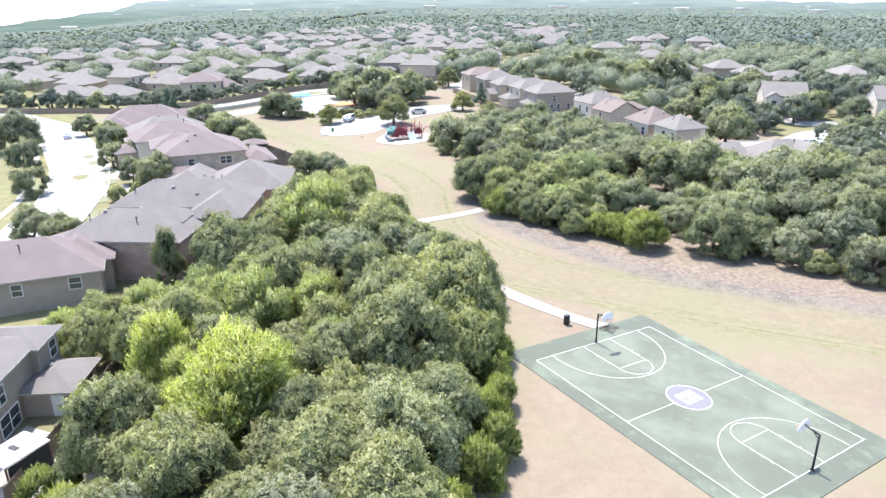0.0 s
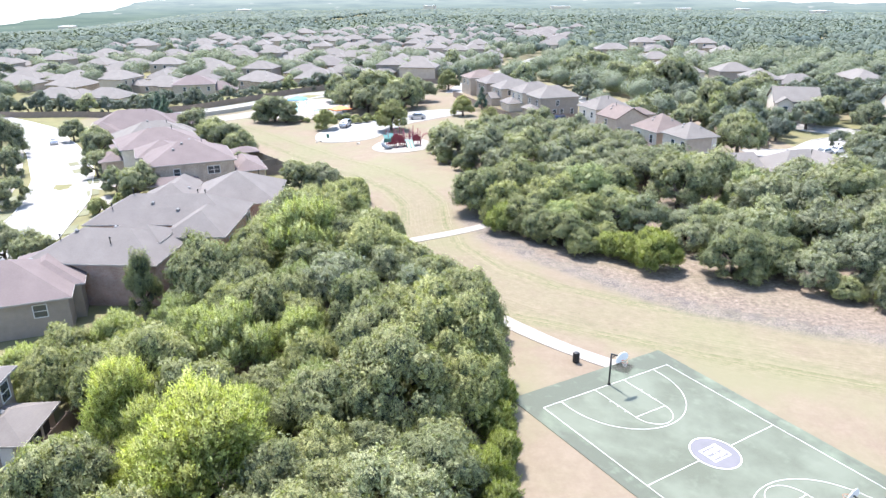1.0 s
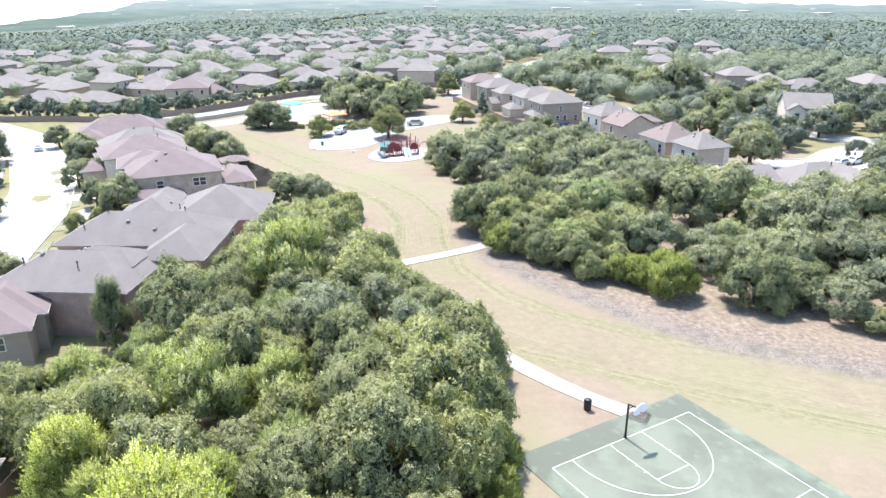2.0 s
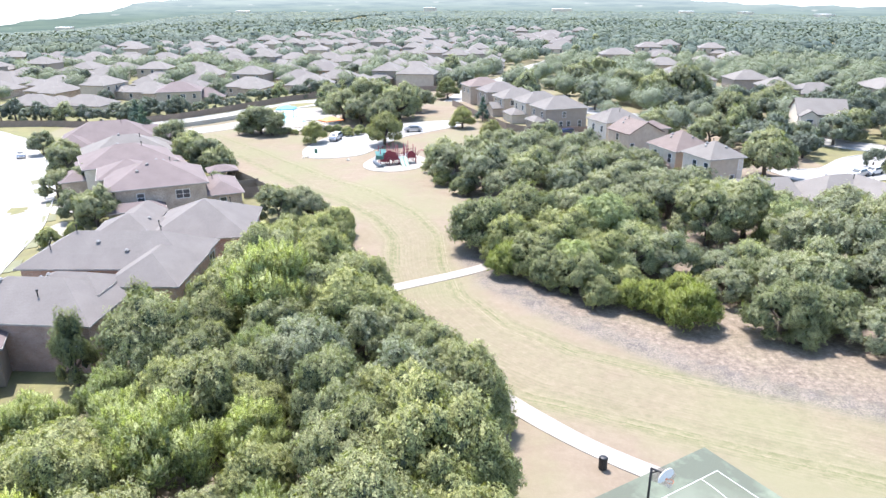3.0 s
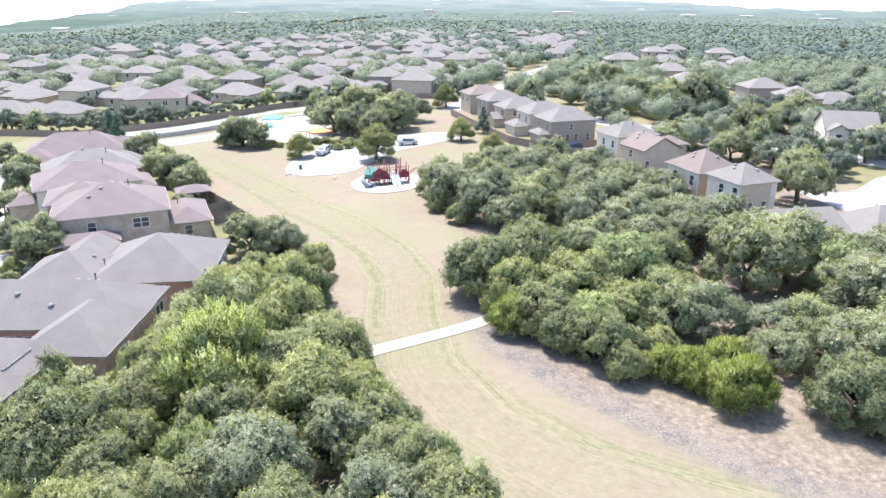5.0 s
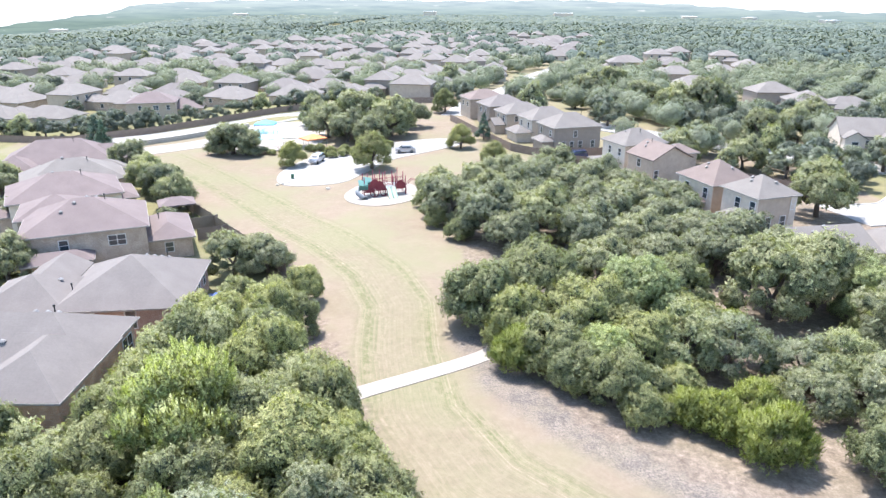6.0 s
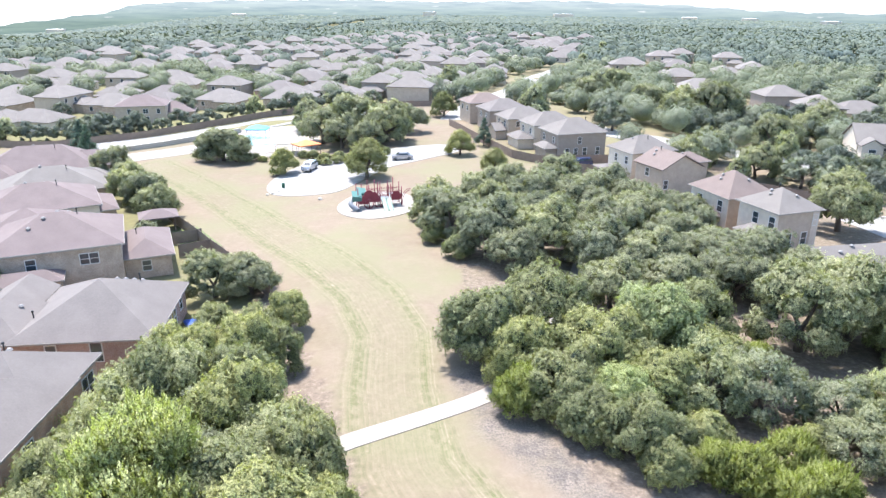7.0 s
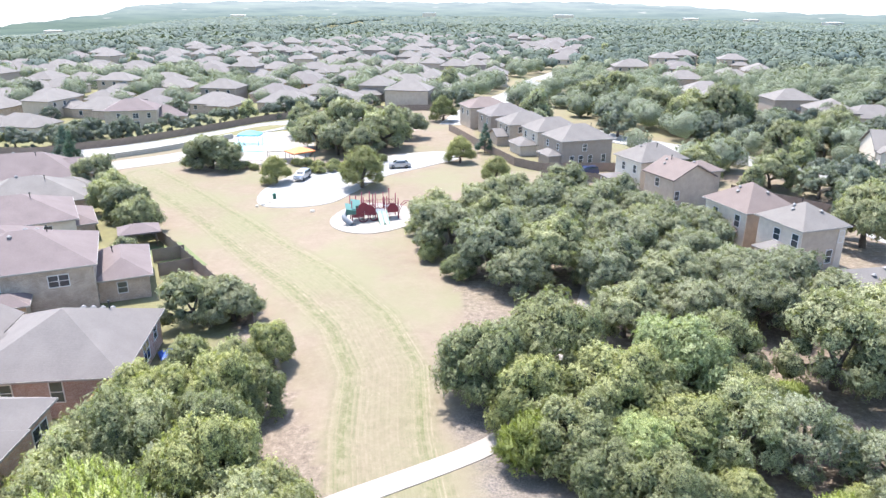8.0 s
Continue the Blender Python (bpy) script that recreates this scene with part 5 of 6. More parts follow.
add_windows(h, [(-5.8, 1.8, 3.4, 0.9, 1.3, 270), (-5.8, -2.0, 3.4, 0.9, 1.3, 270)])
h = house(13.8, 249.4, 18, [(-5.6, 5.6, -4.2, 4.2, 5.6, "hip")], [SIDE_TAN], ROOF_BROWN, "two-storey tan house with a brown hip roof", 0.48, [(-1, 0.6), (1.2, 1.0)], RIGHT)
add_windows(h, [(-5.6, 1.8, 3.4, 0.9, 1.3, 270), (-5.6, -2.0, 3.4, 0.9, 1.3, 270), (-2.6, -4.2, 3.4, 0.9, 1.3, 0)])
h = house(53.2, 126.4, 10, [(-8.6, 1.5, -4.0, 5.0, 2.9, "gx")], [BRICK_TAN], ROOF_TAN, "one-storey house with a long light grey gabled roof", 0.46, [(-5.4, -0.6), (-3.4, 0.2)], RIGHT)
add_windows(h, [(-5, -4.0, 0.9, 1.2, 1.3, 0)])
h = house(62.4, 125.8, 14, [(-6.6, 6.6, -4.4, 5.0, 2.9, "hip"), (-2.0, 7.4, -7.2, 0.0, 2.9, "gy")], [SIDE_GREY], ROOF_TAN, "one-storey taupe house with a light grey gabled roof", 0.55, [(-2, 0.8), (0.4, 1.2), (1.6, -0.8)], RIGHT)
add_windows(h, [(-4.6, -4.4, 0.9, 1.2, 1.3, 0), (2.6, -7.2, 0.9, 1.4, 1.3, 0), (-6.6, 0, 0.9, 1.0, 1.3, 270)])
h = house(94.8, 197.0, -14, [(-5.4, 5.6, -5.0, 5.0, 5.6, "gx"), (-5.2, -1.2, -7.6, -4.9, 5.4, "gy"), (1.6, 5.4, -7.0, -4.9, 5.2, "gy")], [SIDE_WHITE], ROOF_TAN, "two-storey white house with front gables and porch", 0.6, [(0, 1)], RIGHT)
add_windows(h, [(-3.2, -7.6, 3.2, 1.3, 1.4, 0), (3.5, -7.0, 3.2, 1.6, 1.4, 0), (0.2, -5.0, 3.2, 1.2, 1.4, 0), (-3.2, -7.6, 0.6, 1.3, 1.6, 0), (3.5, -7.0, 0.4, 2.2, 1.8, 0)])
h = house(122, 189, -14, [(-6, 6, -5, 5, 5.6, "gx"), (-1, 6, -8, -4.9, 2.9, "gy")], [SIDE_CREAM], ROOF_GREY, "two-storey cream house with a grey gabled roof", 0.55, [(0, 1)], RIGHT)
add_windows(h, [(-3.2, -5.0, 3.2, 1.3, 1.4, 0), (2.5, -5.0, 3.2, 1.6, 1.4, 0)])
h = house(-88.6, 264.0, 14, [(-7.4, 6.6, -4.8, 5.4, 5.6, "hip"), (2, 14, 0, 10, 2.9, "hip")], [SIDE_TAN], ROOF_PINK, "two-storey brown house above the fence", 0.5, [(-1, 0.6), (1.2, 1.0)], "houses above the road")
add_windows(h, [(-3.6, -4.8, 3.4, 0.9, 1.3, 0), (1.0, -4.8, 3.4, 1.4, 1.3, 0), (4.6, -4.8, 3.4, 0.9, 1.3, 0), (1, -4.8, 0.8, 1.6, 1.6, 0)])
h = house(-112, 128, 62, [(-7, 7, -6, 6, 2.9, "hip")], [BRICK_RED], ROOF_BROWN, "one-storey red-brick house across the street", 0.5, [(0, 1)])
add_windows(h, [(-3, -6, 0.9, 1.2, 1.3, 0), (3, -6, 0.9, 1.2, 1.3, 0)])


# ---- fences and walls ----
def panel_mesh(height):
    bm = bmesh.new()
    rng = random.Random(3)
    for i in range(16):
        add_box(bm, i * 0.15 + 0.004, i * 0.15 + 0.146, -0.01 + rng.uniform(-0.006, 0.006), 0.012, 0.03, height + rng.uniform(-0.02, 0.02))
    for z in (0.35, height - 0.3):
        add_box(bm, 0, 2.4, 0.014, 0.06, z, z + 0.09)
    me = bpy.data.meshes.new("fence_panel")
    bm.to_mesh(me)
    bm.free()
    me.materials.append(WOOD)
    return me


PANEL = panel_mesh(1.85)
bm = bmesh.new()
add_box(bm, -0.05, 0.05, 0.015, 0.115, -0.5, 1.95)
POST = bpy.data.meshes.new("fence_post")
bm.to_mesh(POST)
bm.free()
POST.materials.append(POST_WOOD)


def fence(pts, label):
    top = tagged(new("wooden_fence"), label, "fence")
    for (ax, ay), (bx, by) in zip(pts, pts[1:]):
        n = max(1, round(math.hypot(bx - ax, by - ay) / 2.4))
        for i in range(n):
            p, q = (Vector((ax + (bx - ax) * k / n, ay + (by - ay) * k / n)) for k in (i, i + 1))
            z0, z1 = float(lie(*p)), float(lie(*q))
            length = (q - p).length
            rz = math.degrees(math.atan2(q.y - p.y, q.x - p.x))
            tilt = math.degrees(math.atan2(z1 - z0, length))
            tagged(shared("fence_panel", PANEL, top, pose(p.x, p.y, z0, 0, -tilt, rz) @ Matrix.Diagonal((length / 2.4, 1, 1, 1))), kind="stuff")
            shared("fence_post", POST, top, pose(p.x, p.y, z0, 0, 0, rz))
    return top


fence([(-41.9, 157.4), (-34.5, 148), (-27.4, 138.6), (-21.8, 130), (-17.0, 122.2)], "weathered wooden garden fence along the dry grass")
fence([(-33.8, 139.8), (-30.2, 142.2)], "weathered wooden fence between two gardens")
fence([(-36.5, 144.8), (-33.0, 147)], "weathered wooden fence between two gardens")
fence([(-42.5, 157.4), (-49, 166), (-58, 177), (-67, 188), (-72, 195)], "weathered wooden garden fence behind trees")
fence([(-168, 230), (-130, 229), (-98, 228), (-80, 233.5), (-66, 242), (-53, 256), (-42, 268), (-20, 276), (4, 278)], "long weathered wooden fence above the road")
fence([(4.0, 240), (8.4, 226), (13, 212), (17.5, 201), (23, 196.5), (31, 196.6), (39.5, 197)], "brown wooden fence behind the houses")
fence([(22, 191.5), (30, 188.5), (35.5, 186)], "low wooden fence beside a driveway")
fence([(55, 180), (63, 172), (72, 158)], "weathered wooden fence behind the tan houses")
fence([(-29.6, 39), (-29.9, 60), (-33.5, 68)], "shaded wooden fence at the edge of the wood")
fence([(-24.4, 107.4), (-23.6, 100)], "reddish wooden fence beside a patio")


def stone_wall(pts, height, label):
    top = tagged(new("stone_wall"), label, "wall")
    rng = random.Random(9)
    for (ax, ay), (bx, by) in zip(pts, pts[1:]):
        n = max(1, round(math.hypot(bx - ax, by - ay) / 1.6))
        rz = math.degrees(math.atan2(by - ay, bx - ax))
        step = math.hypot(bx - ax, by - ay) / n
        for i in range(n):
            x, y = ax + (bx - ax) * i / n, ay + (by - ay) * i / n
            for lift in range(3):
                bm = bmesh.new()
                off = 0.3 * (lift % 2)
                add_box(bm, off + 0.01, step + off - 0.01, -0.2 + rng.uniform(-0.03, 0.03), 0.2, lift * height / 3 - (0.6 if lift == 0 else 0), (lift + 1) * height / 3 - 0.01, bevel=0.03)
                p = part("block", bm, STONE, top)
                p.matrix_basis = on(x, y, 0, rz)


stone_wall([(-76, 214.5), (-66, 219.5), (-57, 226), (-51, 233)], 1.3, "low pale limestone retaining wall below the road")
stone_wall([(-25.8, 97.8), (-24.6, 99.6), (-22.6, 100.2), (-20.8, 99.4)], 0.7, "curved low limestone garden wall")
sheet("garden_patio", rounded([(-27.6, 95), (-24.2, 95.4), (-23.4, 98.4), (-25.6, 99.2), (-28, 98)], 5), CONCRETE, "round pale garden patio", lift=0.05)


tarp = bmesh.new()
bmesh.ops.create_grid(tarp, x_segments=14, y_segments=10, size=1.0)
for v in tarp.verts:
    v.co.x *= 1.7
    v.co.z = 0.35 * math.exp(-(v.co.x ** 2 + v.co.y ** 2) * 0.9) + 0.12 * noise.noise(v.co * 2.5) + 0.1
ext = bmesh.ops.extrude_face_region(tarp, geom=tarp.faces[:])
bmesh.ops.translate(tarp, vec=(0, 0, -0.12), verts=[v for v in ext["geom"] if isinstance(v, bmesh.types.BMVert)])
bmesh.ops.recalc_face_normals(tarp, faces=tarp.faces)
tarp_ob = tagged(part("tarpaulin", tarp, plain("blue_tarpaulin", (0.03, 0.09, 0.36), 0.45, vary=0.25), None, "crumpled blue tarpaulin over garden things", True), category="tarpaulin")
tarp_ob.matrix_basis = on(-23.6, 118.0, 0.05, 30)


# ---- playground ----
def playground():
    p = thing("playground_structure", on(-8.2, 161.5, 0.1, 14), "maroon climbing structure with teal slides and grey tube", "play equipment")
    for x in (-3.6, -1.8, 0, 1.8, 3.6):
        for y in (-1.2, 1.2):
            tube_part("post", p, RED, (x, y, -0.2), (x, y, 3.0 + 0.5 * ((x * 5 + y) % 2)), 0.08)
    for x0, z in ((-3.6, 1.2), (-1.8, 1.5), (0, 1.2), (1.8, 1.7)):
        box_part("deck", p, GREYP, x0, x0 + 1.8, -1.2, 1.2, z - 0.08, z, bevel=0.02)
        for y in (-1.2, 1.2):
            bm = bmesh.new()
            for k in range(7):
                add_tube(bm, (x0 + 0.12 + k * 0.26, y, z + 0.05), (x0 + 0.12 + k * 0.26, y, z + 0.95), 0.02, 0.02, 6)
            add_tube(bm, (x0, y, z + 0.95), (x0 + 1.8, y, z + 0.95), 0.03, 0.03, 6)
            add_tube(bm, (x0, y, z + 0.06), (x0 + 1.8, y, z + 0.06), 0.03, 0.03, 6)
            tagged(part("railing", bm, RED, p), kind="stuff")
    for x in (0.25, 1.05):
        bm = bmesh.new()
        prev = None
        for k in range(11):
            s = k / 10
            y, z = -1.2 - 3.0 * s, 1.25 * (1 - s) ** 1.15 + 0.22
            row = [bm.verts.new(v) for v in ((x, y, z + 0.22), (x + 0.05, y, z + 0.22), (x + 0.1, y, z), (x + 0.6, y, z), (x + 0.65, y, z + 0.22), (x + 0.7, y, z + 0.22), (x + 0.7, y, z - 0.06), (x, y, z - 0.06))]
            if prev:
                for i in range(8):
                    bm.faces.new((prev[i], row[i], row[(i + 1) % 8], prev[(i + 1) % 8]))
            prev = row
        bmesh.ops.recalc_face_normals(bm, faces=bm.faces)
        part("slide", bm, PALE_GREEN, p, "pale green plastic slide")
    bm = bmesh.new()
    pts = [(-4.0 - 0.9 * math.sin(a * 0.5), -0.6 - 0.35 * a, 1.8 - 0.24 * a) for a in range(8)]
    loops = []
    for x, y, z in pts:
        loops.append([bm.verts.new((x + 0.42 * math.cos(i * math.pi / 6), y, z + 0.42 * math.sin(i * math.pi / 6))) for i in range(12)])
    for p0, p1 in zip(loops, loops[1:]):
        for i in range(12):
            bm.faces.new((p0[i], p0[(i + 1) % 12], p1[(i + 1) % 12], p1[i]))
    part("tube_slide", bm, GREYP, p, "grey plastic tube slide", True)
    bm = bmesh.new()
    for k in range(8):
        a = k * math.pi / 7
        b = (k + 1) * math.pi / 7
        add_tube(bm, (3.8 + 1.4 - 1.4 * math.cos(a), 0.4, 0.1 + 2.4 * math.sin(a)), (3.8 + 1.4 - 1.4 * math.cos(b), 0.4, 0.1 + 2.4 * math.sin(b)), 0.05, 0.05, 8)
        add_tube(bm, (3.8 + 1.4 - 1.4 * math.cos(a), -0.5, 0.1 + 2.4 * math.sin(a)), (3.8 + 1.4 - 1.4 * math.cos(b), -0.5, 0.1 + 2.4 * math.sin(b)), 0.05, 0.05, 8)
        add_tube(bm, (3.8 + 1.4 - 1.4 * math.cos(a), -0.5, 0.1 + 2.4 * math.sin(a)), (3.8 + 1.4 - 1.4 * math.cos(a), 0.4, 0.1 + 2.4 * math.sin(a)), 0.03, 0.03, 8)
    part("arch_climber", bm, RED, p, "maroon arch climber")
    bm = bmesh.new()
    for k in range(9):
        x = -3.4 + k * 0.85
        add_tube(bm, (x, 1.3, 0), (x + 0.2, 3.6, 2.2), 0.035, 0.035, 6)
    for k in range(4):
        add_tube(bm, (-3.5, 1.6 + k * 0.6, 0.35 + k * 0.55), (3.6, 1.6 + k * 0.6, 0.35 + k * 0.55), 0.035, 0.035, 6)
    part("net_climber", bm, RED, p, "maroon bar climber")
    for x0, x1, z, lift in ((-3.5, -1.9, 1.25, 0.5), (-1.7, -0.1, 1.55, 0.8), (1.9, 3.5, 1.75, 0.6), (-2.6, -1.0, 2.2, 0.5)):
        bm = bmesh.new()
        prev = None
        for k in range(9):
            s = k / 8
            x, h = x0 + (x1 - x0) * s, lift * math.sin(math.pi * s)
            row = [bm.verts.new((x, y, q)) for y in (-1.30, -1.24) for q in (z - 0.55, z + 0.35 + h)]
            if prev:
                for i, j in ((0, 1), (1, 3), (3, 2), (2, 0)):
                    bm.faces.new((prev[i], prev[j], row[j], row[i]))
            prev = row
        bmesh.ops.recalc_face_normals(bm, faces=bm.faces)
        part("arched_panel", bm, RED, p, "maroon arched play panel")
    for x, y, r in ((-1.9, -1.5, 0.75), (-0.3, -1.5, 0.6)):
        bm = bmesh.new()
        rings = []
        for k in range(20):
            a = k * math.pi / 10
            rings.append([bm.verts.new((x + (r + 0.07 * math.cos(q)) * math.cos(a), y + 0.07 * math.sin(q), 0.75 + (r + 0.07 * math.cos(q)) * math.sin(a))) for q in (0.0, 1.05, 2.09, 3.14, 4.19, 5.24)])
        for k in range(20):
            for q in range(6):
                bm.faces.new((rings[k][q], rings[(k + 1) % 20][q], rings[(k + 1) % 20][(q + 1) % 6], rings[k][(q + 1) % 6]))
        bmesh.ops.recalc_face_normals(bm, faces=bm.faces)
        part("ring_climber", bm, RED, p, "maroon ring climber")
    for x0, x1, y0 in ((-4.6, -3.0, -1.6), (-3.4, -2.2, 0.6)):
        bm = bmesh.new()
        add_box(bm, -0.8, 0.8, -0.9, 0.9, 0, 0.06, pose((x0 + x1) / 2, y0 + 0.6, 2.35, 18, 10, 0), 0.02)
        add_box(bm, -0.8, 0.8, -0.03, 0.03, -0.9, 0, pose((x0 + x1) / 2, y0 - 0.1, 2.2, 8, 0, 6), 0.01)
        part("teal_panel", bm, TEAL, p, "teal plastic roof panel")
    for k in range(6):
        tube_part("post", p, RED, (-2.6 + k * 1.1, 2.2 + 0.9 * (k % 2), -0.2), (-2.6 + k * 1.1, 2.2 + 0.9 * (k % 2), 3.3 + 0.3 * (k % 3)), 0.07)


playground()


def boulder(x, y, r, seed):
    bm = bmesh.new()
    bmesh.ops.create_icosphere(bm, subdivisions=2, radius=r)
    for v in bm.verts:
        v.co *= 1 + 0.25 * noise.noise(v.co * (1.3 / r) + Vector((seed, 0, 0)))
        v.co.z *= 0.65
    ob = tagged(part("boulder", bm, STONE, None, "pale limestone boulder on the dry grass"), category="rock", group="boulders")
    ob.matrix_basis = on(x, y, r * 0.25)


for k, (bx, by, br) in enumerate(((-19.0, 167.4, 0.45), (-27.9, 174.4, 0.4), (-28.7, 173.2, 0.45), (-29.5, 172.4, 0.35))):
    boulder(bx, by, br, k)


# ---- pool ----
pool = tagged(sheet("pool", rounded([(-50, 224), (-44, 216), (-37, 219), (-37, 232), (-45, 234)]), WATER, "shallow turquoise swimming pool", lift=0.14), category="pool")
for k, (cx, cy, mat, lab) in enumerate(((-44.5, 226, BLUE, "blue canvas shade canopy"), (-33.5, 208.5, CANVAS, "cream canvas shade canopy"), (-28.6, 206.4, plain("orange_canvas", (0.62, 0.22, 0.08), 0.8), "orange canvas shade canopy"), (-49, 212, BLUE, "blue canvas shade canopy"))):
    c = thing("shade_canopy", on(cx, cy, 0, 20 * k), lab + " on four posts", "canopy", "canopies at the pool")
    bm = bmesh.new()
    tip = bm.verts.new((0, 0, 3.5))
    ring = [bm.verts.new((2.6 * sx, 2.2 * sy, 2.6)) for sx, sy in ((-1, -1), (0, -1.05), (1, -1), (1.05, 0), (1, 1), (0, 1.05), (-1, 1), (-1.05, 0))]
    low = [bm.verts.new(v.co - Vector((0, 0, 0.25))) for v in ring]
    for i in range(8):
        bm.faces.new((ring[i], ring[(i + 1) % 8], tip))
        bm.faces.new((low[i], low[(i + 1) % 8], ring[(i + 1) % 8], ring[i]))
    part("canvas", bm, mat, c)
    for sx in (-2.4, 2.4):
        for sy in (-2.0, 2.0):
            tube_part("post", c, METAL, (sx, sy, -0.1), (sx, sy, 2.6), 0.06)
pool_fence = tagged(new("pool_fence"), "low dark metal fence round the pool deck", "fence")
pf = [(-55, 206), (-46, 203.6), (-38, 202.6), (-31, 203.5)]
for (ax, ay), (bx, by) in zip(pf, pf[1:]):
    n = round(math.hypot(bx - ax, by - ay) / 2)
    for i in range(n):
        bm = bmesh.new()
        for k in range(10):
            add_tube(bm, (k * 0.2, 0, 0.1), (k * 0.2, 0, 1.2), 0.012, 0.012, 4)
        for z in (0.15, 1.15):
            add_box(bm, 0, 2, -0.02, 0.02, z, z + 0.04)
        f = tagged(part("fence_panel", bm, BLACK, pool_fence), kind="stuff")
        f.matrix_basis = on(ax + (bx - ax) * i / n, ay + (by - ay) * i / n, 0.05, math.degrees(math.atan2(by - ay, bx - ax)))


# ---- cars ----
def car(x, y, rz, paint, label, suv=False, dz=0.08):
    c = thing("parked_car", on(x, y, dz, rz), label, "car", "parked cars")
    prof = [(-2.25, 0.35), (-2.3, 0.75), (-2.1, 0.98), (-1.3, 1.05), (-0.55, 1.5), (1.1 if not suv else 1.9, 1.52), (1.75 if not suv else 2.15, 1.08), (2.25, 0.98), (2.3, 0.4)]
    top = 1.18 if suv else 1.0
    bm = bmesh.new()
    rows = []
    for s, inset in ((-1, 0.06), (-1, 0.0), (1, 0.0), (1, 0.06)):
        rows.append([bm.verts.new((px, s * ((0.9 if pz < 1.1 else 0.72) - inset), (pz if inset == 0 else pz * 0.98) * (top if pz > 0.9 else 1))) for px, pz in prof])
    for r, q in zip(rows, rows[1:]):
        for i in range(len(prof)):
            j = (i + 1) % len(prof)
            bm.faces.new((r[i], r[j], q[j], q[i]))
    bm.faces.new(rows[0][::-1]), bm.faces.new(rows[-1])
    bmesh.ops.recalc_face_normals(bm, faces=bm.faces)
    body = part("body", bm, paint, c)
    e = 1.1 if not suv else 1.85
    for s in (-1, 1):
        bm = bmesh.new()
        pts = [(-1.1, 1.1 * top), (-0.5, 1.42 * top), (e - 0.1, 1.44 * top), (e + 0.25, 1.1 * top)]
        a = [bm.verts.new((px, s * (0.915 if pz < 1.2 * top else 0.765), pz)) for px, pz in pts]
        b = [bm.verts.new((px, s * (0.86 if pz < 1.2 * top else 0.71), pz)) for px, pz in pts]
        bm.faces.new(a), bm.faces.new(b[::-1])
        for i in range(4):
            bm.faces.new((a[i], b[i], b[(i + 1) % 4], a[(i + 1) % 4]))
        bmesh.ops.recalc_face_normals(bm, faces=bm.faces)
        part("side_window", bm, GLASS, c, "dark side window")
        for px in (-1.4, 1.4):
            wheel = tube_part("wheel", c, RUBBER, (px, s * 0.72, 0.33), (px, s * 0.93, 0.33), 0.33, 0.33, 14)
            tube_part("rim", wheel, METAL, (px, s * 0.925, 0.33), (px, s * 0.945, 0.33), 0.2, 0.18, 10)
        box_part("headlight", c, BOARD, -2.31, -2.22, s * 0.62 - 0.18, s * 0.62 + 0.18, 0.66, 0.8)
    box_part("windscreen", c, GLASS, -0.03, 0.0, -0.66, 0.66, 0.0, 0.78, pose(-1.28, 0, 1.06 * top, 0, 57, 0))
    box_part("rear_window", c, GLASS, 0.0, 0.03, -0.66, 0.66, 0.0, 0.5 if suv else 0.7, pose(e + 0.62 if not suv else e + 0.3, 0, 1.08 * top, 0, -54 if not suv else -30, 0))
    return c


WHITE_PAINT = plain("white_car_paint", (0.75, 0.75, 0.75), 0.25, vary=0.02)
SILVER = plain("silver_car_paint", (0.45, 0.46, 0.48), 0.25, 0.5, vary=0.03)
NAVY = plain("navy_car_paint", (0.02, 0.03, 0.08), 0.2, vary=0.05)
car(-25.0, 190.2, 76, SILVER, "silver suv in the parking area", True, 0.1)
car(-6.4, 197.4, 8, SILVER, "silver sedan in the parking area", False, 0.1)
car(31.4, 193.8, 12, NAVY, "navy suv on a driveway", True, 0.0)
car(-101.0, 187.5, 120, SILVER, "silver pickup on the street", True)
car(84, 152.5, 30, WHITE_PAINT, "white sedan in the cul-de-sac", False)
car(80, 150.5, 30, SILVER, "silver sedan in the cul-de-sac", False)
car(-48.5, 121.2, 60, WHITE_PAINT, "white sedan on a driveway", False, 0.0)
car(-110, 142, 60, NAVY, "dark car on a driveway", True, 0.0)
sheet("driveway", [(-62, 118), (-50, 112), (-47, 122), (-60, 128)], CONCRETE, "bleached concrete driveway", lift=0.04)
sheet("driveway", [(-76, 140), (-62, 132), (-59, 138), (-73, 148)], CONCRETE, "bleached concrete driveway", lift=0.04)
sheet("driveway", [(-92, 166), (-78, 158), (-74, 164), (-88, 174)], CONCRETE, "bleached concrete driveway", lift=0.04)
sheet("driveway", [(22.5, 190.4), (35, 186.6), (37, 194), (24, 196)], CONCRETE, "bleached concrete driveway", lift=0.04)


VERGE = plain("mown_verge_grass", (0.15, 0.15, 0.085), 0.95, vary=0.3, scale=2, relief=0.02)
for k, (vx, vy, vr) in enumerate(((-56.5, 108, 72), (-58.8, 117, 68), (-63.5, 130.5, 62), (-68, 140, 60), (-77, 152, 57), (-82, 160, 56), (-92, 175.5, 56), (-98, 184, 55), (-104, 192, 54), (-73, 118, 72), (-78.5, 131, 62))):
    c, q = math.cos(radians(vr)), math.sin(radians(vr))
    sheet("verge_lawn", [(vx + a * -c - b * q, vy + a * q - b * c) for a, b in ((-2.2, -1), (2.2, -1), (2.2, 1), (-2.2, 1))], VERGE, "small rectangle of mown verge grass beside the kerb", lift=0.09, category="lawn")


